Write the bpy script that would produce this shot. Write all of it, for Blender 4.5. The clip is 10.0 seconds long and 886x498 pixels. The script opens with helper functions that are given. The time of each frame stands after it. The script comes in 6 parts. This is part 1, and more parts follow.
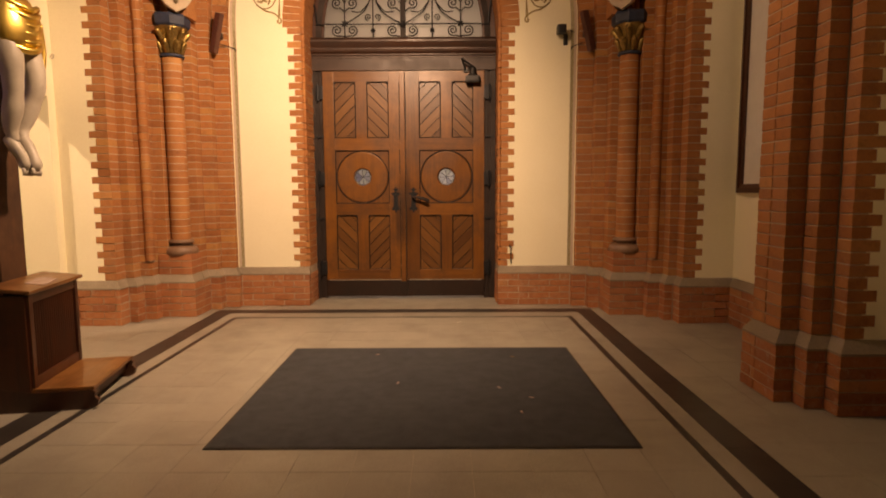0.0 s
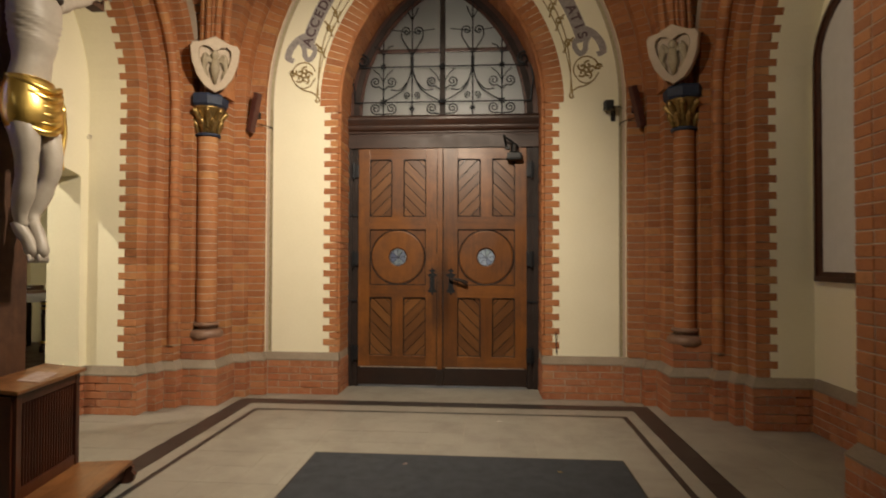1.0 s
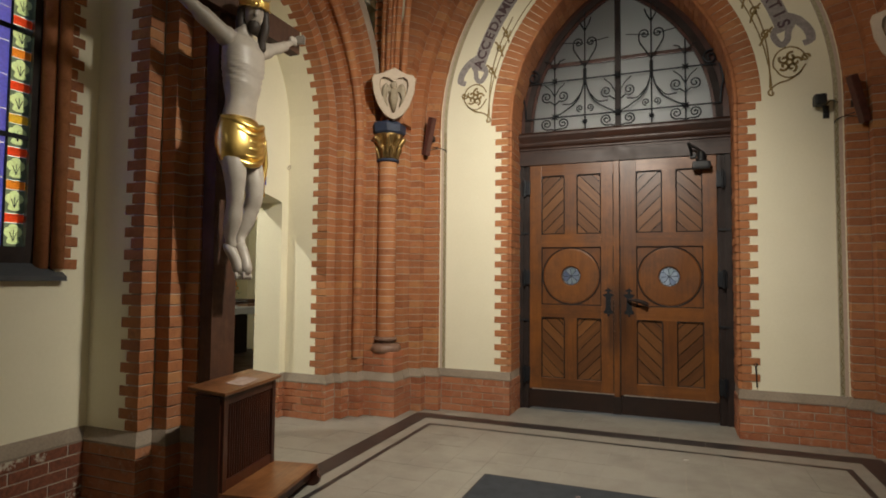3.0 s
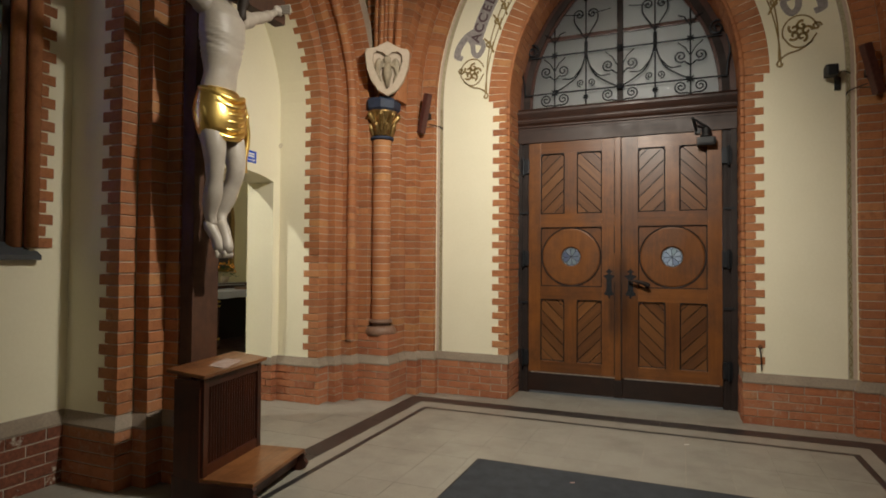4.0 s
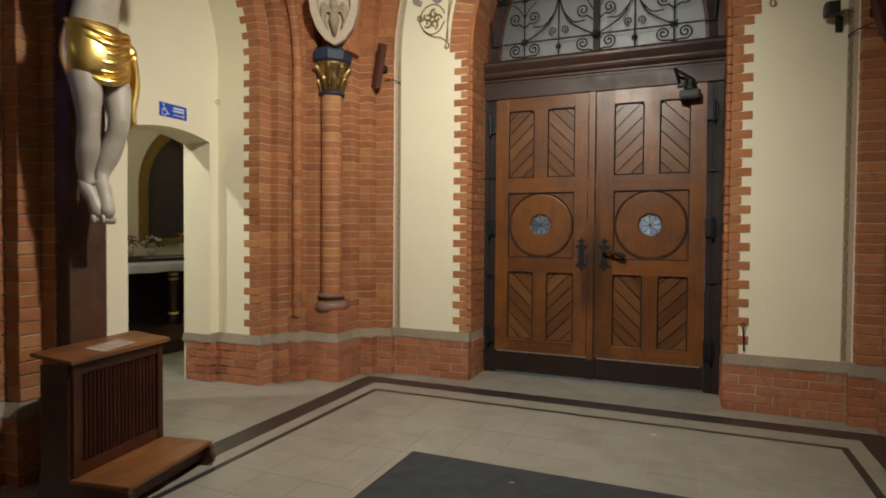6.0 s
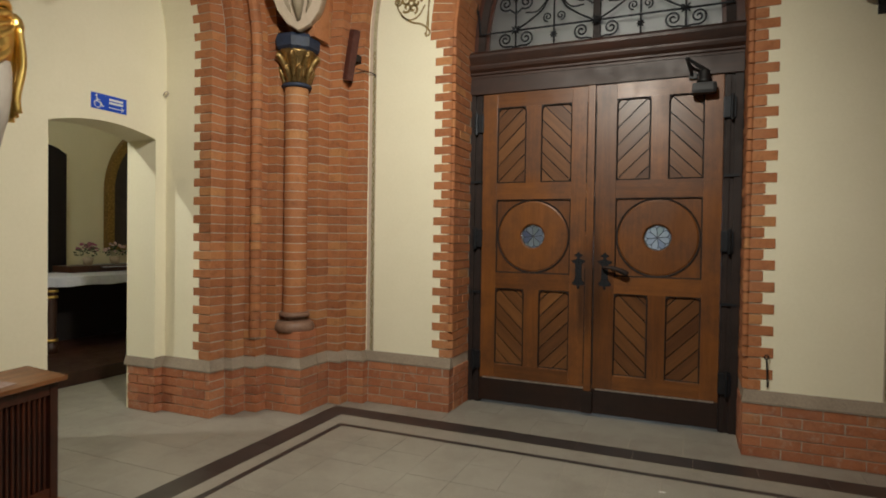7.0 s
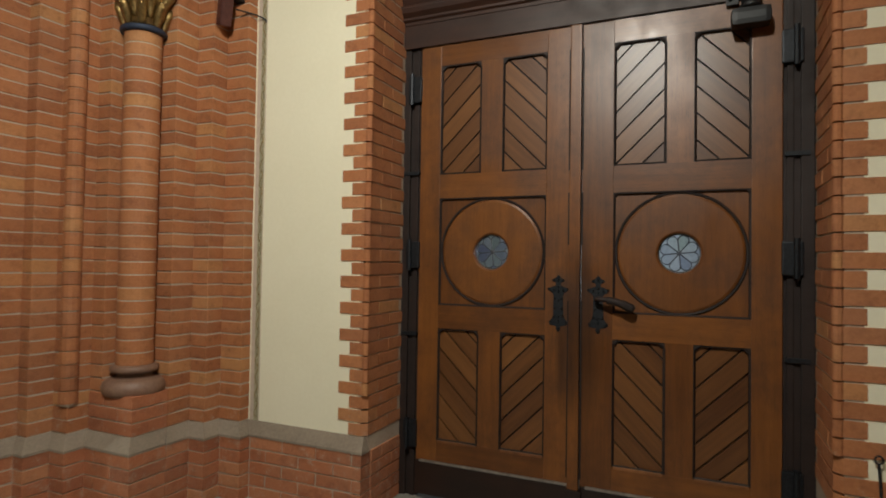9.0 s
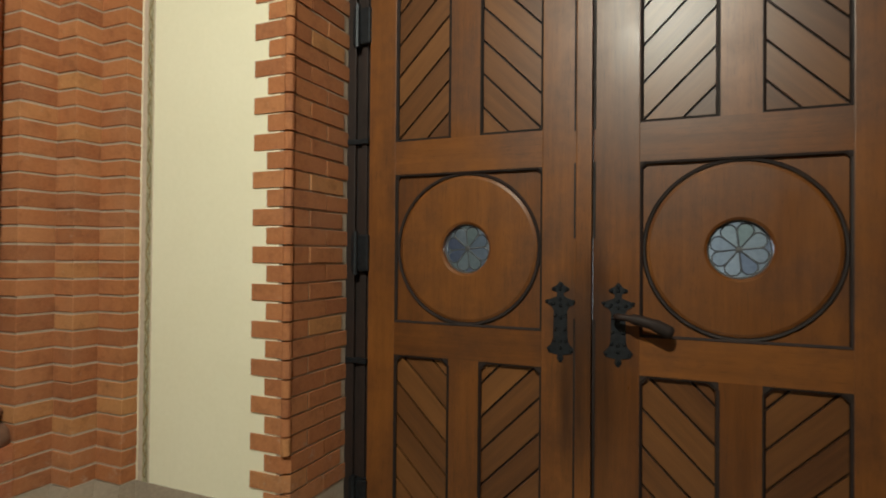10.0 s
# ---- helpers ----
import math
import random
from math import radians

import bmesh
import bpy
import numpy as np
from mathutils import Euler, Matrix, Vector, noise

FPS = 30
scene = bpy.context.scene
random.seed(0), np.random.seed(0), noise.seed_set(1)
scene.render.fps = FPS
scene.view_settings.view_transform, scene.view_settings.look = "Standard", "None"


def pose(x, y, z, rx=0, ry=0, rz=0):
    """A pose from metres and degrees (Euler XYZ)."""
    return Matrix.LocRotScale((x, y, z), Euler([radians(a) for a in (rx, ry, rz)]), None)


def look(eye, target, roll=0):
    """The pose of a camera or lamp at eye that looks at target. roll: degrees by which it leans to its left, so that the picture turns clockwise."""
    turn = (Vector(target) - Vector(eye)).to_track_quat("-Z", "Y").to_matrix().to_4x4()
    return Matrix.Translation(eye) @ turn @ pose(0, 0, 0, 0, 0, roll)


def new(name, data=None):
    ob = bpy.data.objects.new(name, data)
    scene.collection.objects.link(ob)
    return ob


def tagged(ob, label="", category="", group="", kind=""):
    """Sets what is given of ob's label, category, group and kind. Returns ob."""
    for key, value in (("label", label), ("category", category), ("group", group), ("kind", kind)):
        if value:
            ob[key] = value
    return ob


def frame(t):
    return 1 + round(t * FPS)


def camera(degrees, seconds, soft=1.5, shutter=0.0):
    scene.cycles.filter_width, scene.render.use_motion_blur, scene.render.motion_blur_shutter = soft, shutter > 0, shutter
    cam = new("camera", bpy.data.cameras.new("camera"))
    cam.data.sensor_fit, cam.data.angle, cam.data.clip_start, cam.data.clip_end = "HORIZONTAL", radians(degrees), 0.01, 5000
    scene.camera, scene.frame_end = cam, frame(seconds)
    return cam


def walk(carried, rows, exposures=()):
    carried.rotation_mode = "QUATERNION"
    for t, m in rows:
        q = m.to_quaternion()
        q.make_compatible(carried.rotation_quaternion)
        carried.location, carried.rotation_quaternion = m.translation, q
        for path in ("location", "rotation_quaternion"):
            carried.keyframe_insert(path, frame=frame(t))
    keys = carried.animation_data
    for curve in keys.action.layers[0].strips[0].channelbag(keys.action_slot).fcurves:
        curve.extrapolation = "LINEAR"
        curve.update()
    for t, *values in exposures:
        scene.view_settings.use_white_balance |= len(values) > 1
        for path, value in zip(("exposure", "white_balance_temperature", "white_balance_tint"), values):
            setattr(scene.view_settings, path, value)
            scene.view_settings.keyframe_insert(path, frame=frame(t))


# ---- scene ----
cam = camera(75.1, 10.0, soft=1.8, shutter=0.35)
PATH = [
    (0, (0.475, -6.935, 1.421), (0.468, -4.946, 1.214), -0.3),
    (0.5, (0.559, -6.661, 1.493), (0.505, -4.664, 1.396), -0.1),
    (1, (0.499, -6.457, 1.548), (0.349, -4.463, 1.585), 0.2),
    (1.5, (0.43, -6.316, 1.554), (0.078, -4.35, 1.654), 0.3),
    (2, (0.429, -6.338, 1.556), (-0.158, -4.429, 1.673), 0.4),
    (2.5, (0.474, -6.36, 1.559), (-0.22, -4.488, 1.675), 0.5),
    (4, (0.567, -6.125, 1.502), (-0.192, -4.275, 1.549), 0.4),
    (4.5, (0.595, -5.996, 1.496), (-0.164, -4.146, 1.525), 0.4),
    (5, (0.641, -5.902, 1.482), (-0.115, -4.05, 1.5), 0.5),
    (5.5, (0.646, -5.739, 1.442), (-0.118, -3.89, 1.422), 0.5),
    (6, (0.817, -5.404, 1.474), (0.039, -3.562, 1.424), 0.4),
    (6.2, (0.829, -5.247, 1.508), (0.061, -3.402, 1.43), 0.3),
    (7.5, (0.7, -4.265, 1.543), (-0.107, -2.434, 1.544), 0.8),
    (8, (0.768, -3.758, 1.546), (-0.054, -1.935, 1.562), 0.3),
    (8.5, (0.723, -3.347, 1.482), (-0.097, -1.523, 1.517), 0.7),
    (9, (0.583, -2.897, 1.508), (-0.223, -1.068, 1.555), 0.9),
    (9.5, (0.519, -2.369, 1.464), (-0.31, -0.551, 1.552), 1.0),
    (10, (0.353, -1.898, 1.545), (-0.452, -0.067, 1.569), 0.5),
]
walk(cam, [(t, look(eye, target, roll)) for t, eye, target, roll in PATH],
     exposures=[(0.0, 0.26, 10200, 34), (0.5, 0.1, 8000, 18), (1.0, 0.02, 6400, 10), (1.5, -0.02, 5900, 8), (2.0, -0.06, 5650, 7), (4.0, -0.14, 5650, 6), (6.2, -0.2, 5600, 5), (8.0, -0.4, 5500, 4), (9.2, -0.36, 5400, 2), (10.0, -0.18, 5500, -3)])

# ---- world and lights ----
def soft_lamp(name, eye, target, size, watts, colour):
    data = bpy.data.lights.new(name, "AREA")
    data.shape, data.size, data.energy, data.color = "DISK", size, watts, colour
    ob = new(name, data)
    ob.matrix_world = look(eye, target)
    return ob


world = bpy.data.worlds.new("sky")
scene.world = world
world.use_nodes = True
sky = world.node_tree.nodes.new("ShaderNodeTexSky")
sky.sky_type, sky.sun_disc, sky.sun_elevation, sky.sun_rotation = "NISHITA", False, radians(25), radians(200)
world.node_tree.links.new(sky.outputs[0], world.node_tree.nodes["Background"].inputs[0])
world.node_tree.nodes["Background"].inputs[1].default_value = 0.4
WARM = (1.0, 0.84, 0.64)
BULB = (0.1, -3.1, 4.0)
bulb = bpy.data.lights.new("bay_lamp", "POINT")
bulb.energy, bulb.color, bulb.shadow_soft_size = 84, WARM, 0.08
new("bay_lamp", bulb).location = BULB
shade = bpy.data.lights.new("bay_downlight", "SPOT")
shade.energy, shade.color, shade.shadow_soft_size, shade.spot_size, shade.spot_blend = 660, WARM, 0.1, radians(130), 1.0
new("bay_downlight", shade).matrix_world = look(BULB, (-1.55, -0.42, 0.85))
# added fill from the nave with no known fixture, lifts the east pier
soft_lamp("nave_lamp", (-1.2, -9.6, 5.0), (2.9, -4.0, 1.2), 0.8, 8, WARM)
chapel = bpy.data.lights.new("chapel_lamp", "POINT")
chapel.energy, chapel.color, chapel.shadow_soft_size = 80, (1.0, 0.90, 0.76), 0.08
new("chapel_lamp", chapel).location = (-5.5, -3.1, 4.25)
aisle = bpy.data.lights.new("aisle_spot", "SPOT")
aisle.energy, aisle.color, aisle.shadow_soft_size, aisle.spot_size, aisle.spot_blend = 250, (1.0, 0.88, 0.66), 0.03, radians(42), 0.8
new("aisle_spot", aisle).matrix_world = look((-5.4, -3.05, 4.2), (-3.6, -1.15, 1.4))
# unseen light added behind the door to brighten rosettes and fanlight, not a known fixture
glow = bpy.data.lights.new("porch_backlight", "POINT")
glow.energy, glow.color, glow.shadow_soft_size = 17, (0.95, 0.97, 1.0), 0.15
new("porch_backlight", glow).location = (0.0, 1.5, 1.55)


# ---- materials ----
def material(name, build):
    m = bpy.data.materials.new(name)
    m.use_nodes = True
    build(m.node_tree, m.node_tree.nodes["Principled BSDF"])
    return m


def put(nt, kind, **values):
    n = nt.nodes.new("ShaderNode" + kind)
    for key, value in values.items():
        n.inputs[key.replace("_", " ")].default_value = value
    return n


def coords(nt, scale=(1, 1, 1), where="Object"):
    t, m = nt.nodes.new("ShaderNodeTexCoord"), nt.nodes.new("ShaderNodeMapping")
    m.inputs["Scale"].default_value = scale
    nt.links.new(t.outputs[where], m.inputs[0])
    return m.outputs[0]


def noise_tex(nt, vec, scale, detail=4.0, rough=0.6):
    n = put(nt, "TexNoise", Scale=scale, Detail=detail, Roughness=rough)
    nt.links.new(vec, n.inputs["Vector"])
    return n.outputs["Fac"]


def ramp(nt, fac, *stops):
    r = nt.nodes.new("ShaderNodeValToRGB")
    els = r.color_ramp.elements
    while len(els) < len(stops):
        els.new(0.5)
    for e, (p, c) in zip(els, stops):
        e.position, e.color = p, (*c, 1)
    nt.links.new(fac, r.inputs[0])
    return r.outputs[0]


def mix(nt, fac, a, b, how="MIX"):
    n = nt.nodes.new("ShaderNodeMix")
    n.data_type, n.blend_type = "RGBA", how
    for s, v in ((n.inputs[0], fac), (n.inputs[6], a), (n.inputs[7], b)):
        if isinstance(v, (int, float)):
            s.default_value = v
        elif isinstance(v, tuple):
            s.default_value = (*v, 1)
        else:
            nt.links.new(v, s)
    return n.outputs[2]


def math_node(nt, how, a, b=0.0):
    n = nt.nodes.new("ShaderNodeMath")
    n.operation = how
    for s, v in zip(n.inputs, (a, b)):
        if isinstance(v, (int, float)):
            s.default_value = v
        else:
            nt.links.new(v, s)
    return n.outputs[0]


def bump(nt, bsdf, height, strength, distance=0.01):
    b = put(nt, "Bump", Strength=strength, Distance=distance)
    nt.links.new(height, b.inputs["Height"])
    nt.links.new(b.outputs[0], bsdf.inputs["Normal"])


def world_coords(nt):
    return nt.nodes.new("ShaderNodeNewGeometry").outputs["Position"]


def brick_material(name, dark, mid, light, bloom=0.0, rough=0.8):
    def build(nt, b):
        info, geo = nt.nodes.new("ShaderNodeObjectInfo"), nt.nodes.new("ShaderNodeNewGeometry")
        r = math_node(nt, "FRACT", math_node(nt, "ADD", info.outputs["Random"], geo.outputs["Random Per Island"]))
        base = ramp(nt, r, (0.0, dark), (0.35, mid), (0.72, mid), (0.9, light), (1.0, (light[0] * 1.08, light[1] * 1.3, light[2] * 1.2)))
        pos = geo.outputs["Position"]
        fine, broad = noise_tex(nt, pos, 70, 5, 0.7), noise_tex(nt, pos, 2.2, 3)
        c = mix(nt, 0.4, base, ramp(nt, fine, (0.3, dark), (0.7, light)), "MIX")
        c = mix(nt, ramp(nt, broad, (0.45, (0, 0, 0)), (0.75, (0.28, 0.28, 0.28))), c, (0.40, 0.22, 0.13))
        soot = noise_tex(nt, pos, 11, 6, 0.75)
        c = mix(nt, ramp(nt, soot, (0.5, (0, 0, 0)), (0.74, (0.6, 0.6, 0.6))), c, tuple(v * 0.5 for v in dark))
        sep = nt.nodes.new("ShaderNodeSeparateXYZ")
        nt.links.new(pos, sep.inputs[0])
        damp = math_node(nt, "MULTIPLY", math_node(nt, "SUBTRACT", 1.0, sep.outputs[2]), 0.16)
        damp = math_node(nt, "MINIMUM", math_node(nt, "MAXIMUM", damp, 0.0), 0.09)
        salt = math_node(nt, "ADD", noise_tex(nt, pos, 17, 7, 0.8), damp)      # lime bloom of rising damp
        c = mix(nt, ramp(nt, salt, (0.62 - bloom, (0, 0, 0)), (0.78 - bloom, (0.6, 0.6, 0.6))), c, (0.5, 0.42, 0.33))
        nt.links.new(c, b.inputs["Base Color"])
        b.inputs["Roughness"].default_value = rough
        bump(nt, b, fine, 0.5, 0.004)
    return material(name, build)


def flaking_brick():
    def build(nt, b):
        pos = world_coords(nt)
        fine = noise_tex(nt, pos, 40, 5, 0.7)
        base = ramp(nt, fine, (0.3, (0.10, 0.035, 0.02)), (0.7, (0.26, 0.09, 0.045)))
        flakes = ramp(nt, noise_tex(nt, pos, 3.5, 7, 0.72), (0.56, (0, 0, 0)), (0.60, (1, 1, 1)))
        nt.links.new(mix(nt, flakes, base, (0.55, 0.50, 0.40)), b.inputs["Base Color"])
        b.inputs["Roughness"].default_value = 0.9
        bump(nt, b, fine, 0.6, 0.006)
    return material("flaking_brick", build)


def speckled(name, a, c, scale, rough, relief=0.2, patches=None):
    def build(nt, b):
        pos = world_coords(nt)
        fine, broad = noise_tex(nt, pos, scale, 5, 0.65), noise_tex(nt, pos, scale / 25, 4, 0.6)
        col = mix(nt, 0.5, ramp(nt, fine, (0.3, a), (0.7, c)), ramp(nt, broad, (0.35, a), (0.65, c)))
        if patches:
            col = mix(nt, ramp(nt, noise_tex(nt, pos, scale / 60, 5, 0.7), (0.58, (0, 0, 0)), (0.66, (1, 1, 1))), col, patches)
        nt.links.new(col, b.inputs["Base Color"])
        b.inputs["Roughness"].default_value = rough
        bump(nt, b, fine, relief, 0.004)
    return material(name, build)


def wood_material(name, dark, light, axis="z", rough=0.38, coat=0.14, grime=None):
    def build(nt, b):
        stretch = {"z": (28, 28, 1.6), "x": (1.6, 28, 28), "y": (28, 1.6, 28)}[axis]
        vec = coords(nt, stretch)
        info = nt.nodes.new("ShaderNodeObjectInfo")
        add = nt.nodes.new("ShaderNodeVectorMath")
        nt.links.new(vec, add.inputs[0])
        nt.links.new(math_node(nt, "MULTIPLY", info.outputs["Random"], 37.0), add.inputs[1])
        grain = noise_tex(nt, add.outputs[0], 1.0, 6, 0.65)
        broad = noise_tex(nt, world_coords(nt), 3.0, 3)
        c = mix(nt, 0.35, ramp(nt, grain, (0.3, dark), (0.68, light)), ramp(nt, broad, (0.3, dark), (0.7, light)))
        c = mix(nt, 0.38, c, ramp(nt, info.outputs["Random"], (0, dark), (1, light)))
        worn = noise_tex(nt, world_coords(nt), 2.6, 7, 0.72)
        c = mix(nt, ramp(nt, worn, (0.46, (0, 0, 0)), (0.70, (0.6, 0.6, 0.6))), c, tuple(v * 0.6 for v in dark))
        pores = noise_tex(nt, coords(nt, tuple(v * 9 for v in stretch)), 1.0, 3, 0.7)
        c = mix(nt, ramp(nt, pores, (0.56, (0, 0, 0)), (0.72, (0.5, 0.5, 0.5))), c, tuple(v * 0.5 for v in dark))
        if grime:                                          # ragged stain left by hands round the lock
            sep = nt.nodes.new("ShaderNodeSeparateXYZ")
            nt.links.new(world_coords(nt), sep.inputs[0])
            dx = math_node(nt, "MULTIPLY", math_node(nt, "SUBTRACT", sep.outputs[0], grime[0]), 5.0)
            dz = math_node(nt, "MULTIPLY", math_node(nt, "SUBTRACT", sep.outputs[2], grime[1]), 1.6)
            far = math_node(nt, "ADD", math_node(nt, "MULTIPLY", dx, dx), math_node(nt, "MULTIPLY", dz, dz))
            ragged = math_node(nt, "ADD", far, math_node(nt, "MULTIPLY", noise_tex(nt, add.outputs[0], 0.6, 6, 0.7), 1.6))
            c = mix(nt, ramp(nt, math_node(nt, "MULTIPLY", ragged, 0.4), (0.28, (0.85, 0.85, 0.85)), (0.62, (0, 0, 0))), c, tuple(v * 0.35 for v in dark))
        nt.links.new(c, b.inputs["Base Color"])
        nt.links.new(ramp(nt, worn, (0.3, (rough * 0.8,) * 3), (0.7, (rough * 1.5,) * 3)), b.inputs["Roughness"])
        b.inputs["Coat Weight"].default_value = coat
        b.inputs["Coat Roughness"].default_value = 0.36
        bump(nt, b, grain, 0.12, 0.003)
    return material(name, build)


def plain(name, colour, rough=0.5, metal=0.0, vary=0.12, scale=30):
    def build(nt, b):
        n = noise_tex(nt, world_coords(nt), scale, 4)
        lo, hi = tuple(v * (1 - vary) for v in colour), tuple(min(1, v * (1 + vary)) for v in colour)
        nt.links.new(ramp(nt, n, (0.3, lo), (0.7, hi)), b.inputs["Base Color"])
        b.inputs["Roughness"].default_value, b.inputs["Metallic"].default_value = rough, metal
        bump(nt, b, n, 0.1, 0.002)
    return material(name, build)


BRICK = brick_material("red_brick", (0.26, 0.09, 0.033), (0.39, 0.147, 0.05), (0.47, 0.2, 0.074), -0.01)
PLINTH_BRICK = brick_material("plinth_brick", (0.24, 0.075, 0.032), (0.40, 0.14, 0.055), (0.48, 0.2, 0.09), -0.01)
FLAKING = flaking_brick()
MORTAR = speckled("mortar", (0.36, 0.30, 0.235), (0.58, 0.51, 0.41), 90, 0.95)
JOINT = speckled("lime_joint", (0.32, 0.25, 0.185), (0.52, 0.43, 0.335), 60, 0.95)
CAP = speckled("cement_cap", (0.19, 0.15, 0.11), (0.33, 0.27, 0.205), 60, 0.9)
PLASTER = speckled("cream_plaster", (0.79, 0.735, 0.545), (0.85, 0.795, 0.61), 40, 0.85, 0.08)
BAND = speckled("dark_terrazzo", (0.02, 0.018, 0.018), (0.05, 0.045, 0.043), 120, 0.35, 0.05)
RUG = speckled("rug_pile", (0.022, 0.026, 0.032), (0.048, 0.054, 0.063), 260, 0.95, 0.6)
OAK_HANDLED = wood_material("oak_handled", (0.06, 0.019, 0.0045), (0.225, 0.083, 0.016), "z", 0.34, 0.14, grime=(-0.035, 1.12))
OAK = wood_material("oak_upright", (0.06, 0.019, 0.0045), (0.225, 0.083, 0.016), "z", 0.34)
OAK_X = wood_material("oak_level", (0.06, 0.019, 0.0045), (0.225, 0.083, 0.016), "x", 0.34)
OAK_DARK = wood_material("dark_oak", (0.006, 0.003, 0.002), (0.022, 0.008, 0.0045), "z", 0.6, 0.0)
OAK_DARK_X = wood_material("dark_oak_level", (0.015, 0.0055, 0.003), (0.06, 0.02, 0.0085), "x", 0.45, 0.06)
IRON = plain("black_iron", (0.02, 0.022, 0.026), 0.5, 0.6, 0.4, 60)


# ---- mesh helpers ----
def part(name, bm, mat, parent=None, label="", smooth=False):
    me = bpy.data.meshes.new(name)
    bmesh.ops.recalc_face_normals(bm, faces=bm.faces)
    if smooth:
        for f in bm.faces:
            f.smooth = True
    bm.to_mesh(me)
    bm.free()
    me.materials.append(mat)
    ob = new(name, me)
    ob.parent = parent
    return tagged(ob, label)


def thing(name, at, label, category, group="", kind=""):
    ob = new(name)
    ob.empty_display_size = 0.1
    ob.matrix_world = Matrix.Translation(at)
    return tagged(ob, label, category, group, kind)


def box(bm, x0, x1, y0, y1, z0, z1, bevel=0.0):
    m = Matrix.LocRotScale(((x0 + x1) / 2, (y0 + y1) / 2, (z0 + z1) / 2), None, (abs(x1 - x0), abs(y1 - y0), abs(z1 - z0)))
    made = bmesh.ops.create_cube(bm, size=1, matrix=m)
    if bevel:
        edges = list({e for v in made["verts"] for e in v.link_edges})
        bmesh.ops.bevel(bm, geom=edges, offset=bevel, segments=2, profile=0.7, affect="EDGES")
    return bm


def boxed(*args, **kw):
    return box(bmesh.new(), *args, **kw)


def prism(bm, poly, z0, z1):
    """A plan polygon raised from z0 to z1."""
    lo = [bm.verts.new((x, y, z0)) for x, y in poly]
    hi = [bm.verts.new((x, y, z1)) for x, y in poly]
    n = len(poly)
    bm.faces.new(lo[::-1])
    bm.faces.new(hi)
    for i in range(n):
        bm.faces.new((lo[i], lo[(i + 1) % n], hi[(i + 1) % n], hi[i]))
    return bm


def sweep(bm, sections, closed_profile=True, caps=True):
    """Joins a row of equally long rings of points."""
    rings = [[bm.verts.new(p) for p in s] for s in sections]
    n = len(rings[0])
    for a, b in zip(rings, rings[1:]):
        for i in range(n if closed_profile else n - 1):
            j = (i + 1) % n
            bm.faces.new((a[i], a[j], b[j], b[i]))
    if caps and closed_profile:
        bm.faces.new(rings[0][::-1])
        bm.faces.new(rings[-1])
    return bm


def lathe(bm, profile, cx=0.0, cy=0.0, n=24):
    rings = [[(cx + r * math.cos(2 * math.pi * i / n), cy + r * math.sin(2 * math.pi * i / n), z) for i in range(n)] for r, z in profile]
    return sweep(bm, rings)


def tube(bm, points, r, n=8):
    """A round bar along points; r a number or one for each point."""
    pts = [Vector(p) for p in points]
    rs = r if isinstance(r, (list, tuple)) else [r] * len(pts)
    rings, side = [], None
    for i, p in enumerate(pts):
        d = (pts[min(i + 1, len(pts) - 1)] - pts[max(i - 1, 0)]).normalized()
        if side is None:
            side = d.orthogonal().normalized()
        side = (side - d * side.dot(d)).normalized()
        up = d.cross(side)
        rings.append([p + rs[i] * (math.cos(2 * math.pi * k / n) * side + math.sin(2 * math.pi * k / n) * up) for k in range(n)])
    return sweep(bm, rings)


# ---- pointed arches ----
ARCH_C, ARCH_Z = 0.735, 3.30      # centres of the door wall's arches
SIDE_C, SIDE_Z = -2.51, 3.10      # centre of the side bays' arches, in y


def door_arc(reach, s, n=22):
    """Points (x, z) of the door wall's arch that springs at x = s * reach, from the springing to the apex."""
    radius = reach + ARCH_C
    top = math.acos(ARCH_C / radius)
    return [(s * (-ARCH_C + radius * math.cos(top * i / n)), ARCH_Z + radius * math.sin(top * i / n)) for i in range(n + 1)]


def arch_solid(bm, inner, outer, y0, y1, s, z0, n=22):
    """One half of an arch with upright jamb, between two reaches and two depths."""
    a = [(s * inner, z0)] + door_arc(inner, s, n)
    b = [(s * outer, z0)] + door_arc(outer, s, n)
    sweep(bm, [[(p[0], y0, p[1]), (p[0], y1, p[1]), (q[0], y1, q[1]), (q[0], y0, q[1])] for p, q in zip(a, b)])
    return bm

# ---- setting: floor, ceiling, walls ----
FL = 0.02                          # level of the floor
COURSE = 0.077
MID = -0.025                       # middle of the doorway
rng = random.Random(4)
SHIFT = Matrix.Translation((MID, 0, 0))

floor = tagged(part("floor", boxed(-9.5, 9.5, -26, 3.2, FL - 0.2, FL - 0.003), MORTAR), "grey speckled terrazzo floor laid in slabs with dark inlaid bands", "floor", kind="structure")
ceiling = tagged(part("ceiling", box(boxed(-9.5, 9.5, -3.5, 3.2, 6.6, 6.8), -4, 4, -26.2, -3.5, 11.0, 11.2), PLASTER), "cream plastered ceiling above the brick ribs", "ceiling", kind="structure")


def wall(name, bm, label, mat=None):
    return tagged(part(name, bm, mat or PLASTER), label, "wall", kind="structure")


def pointed_wall(half, outer, y0, y1):
    bm = bmesh.new()
    for s in (-1, 1):
        pts = [(s * half, -0.1)] + door_arc(half, s)
        sweep(bm, [[(x, y0, z), (x, y1, z), (s * outer, y1, z), (s * outer, y0, z)] for x, z in pts])
    box(bm, -outer, outer, y0, y1, door_arc(half, 1)[-1][1], 6.6)
    return bm


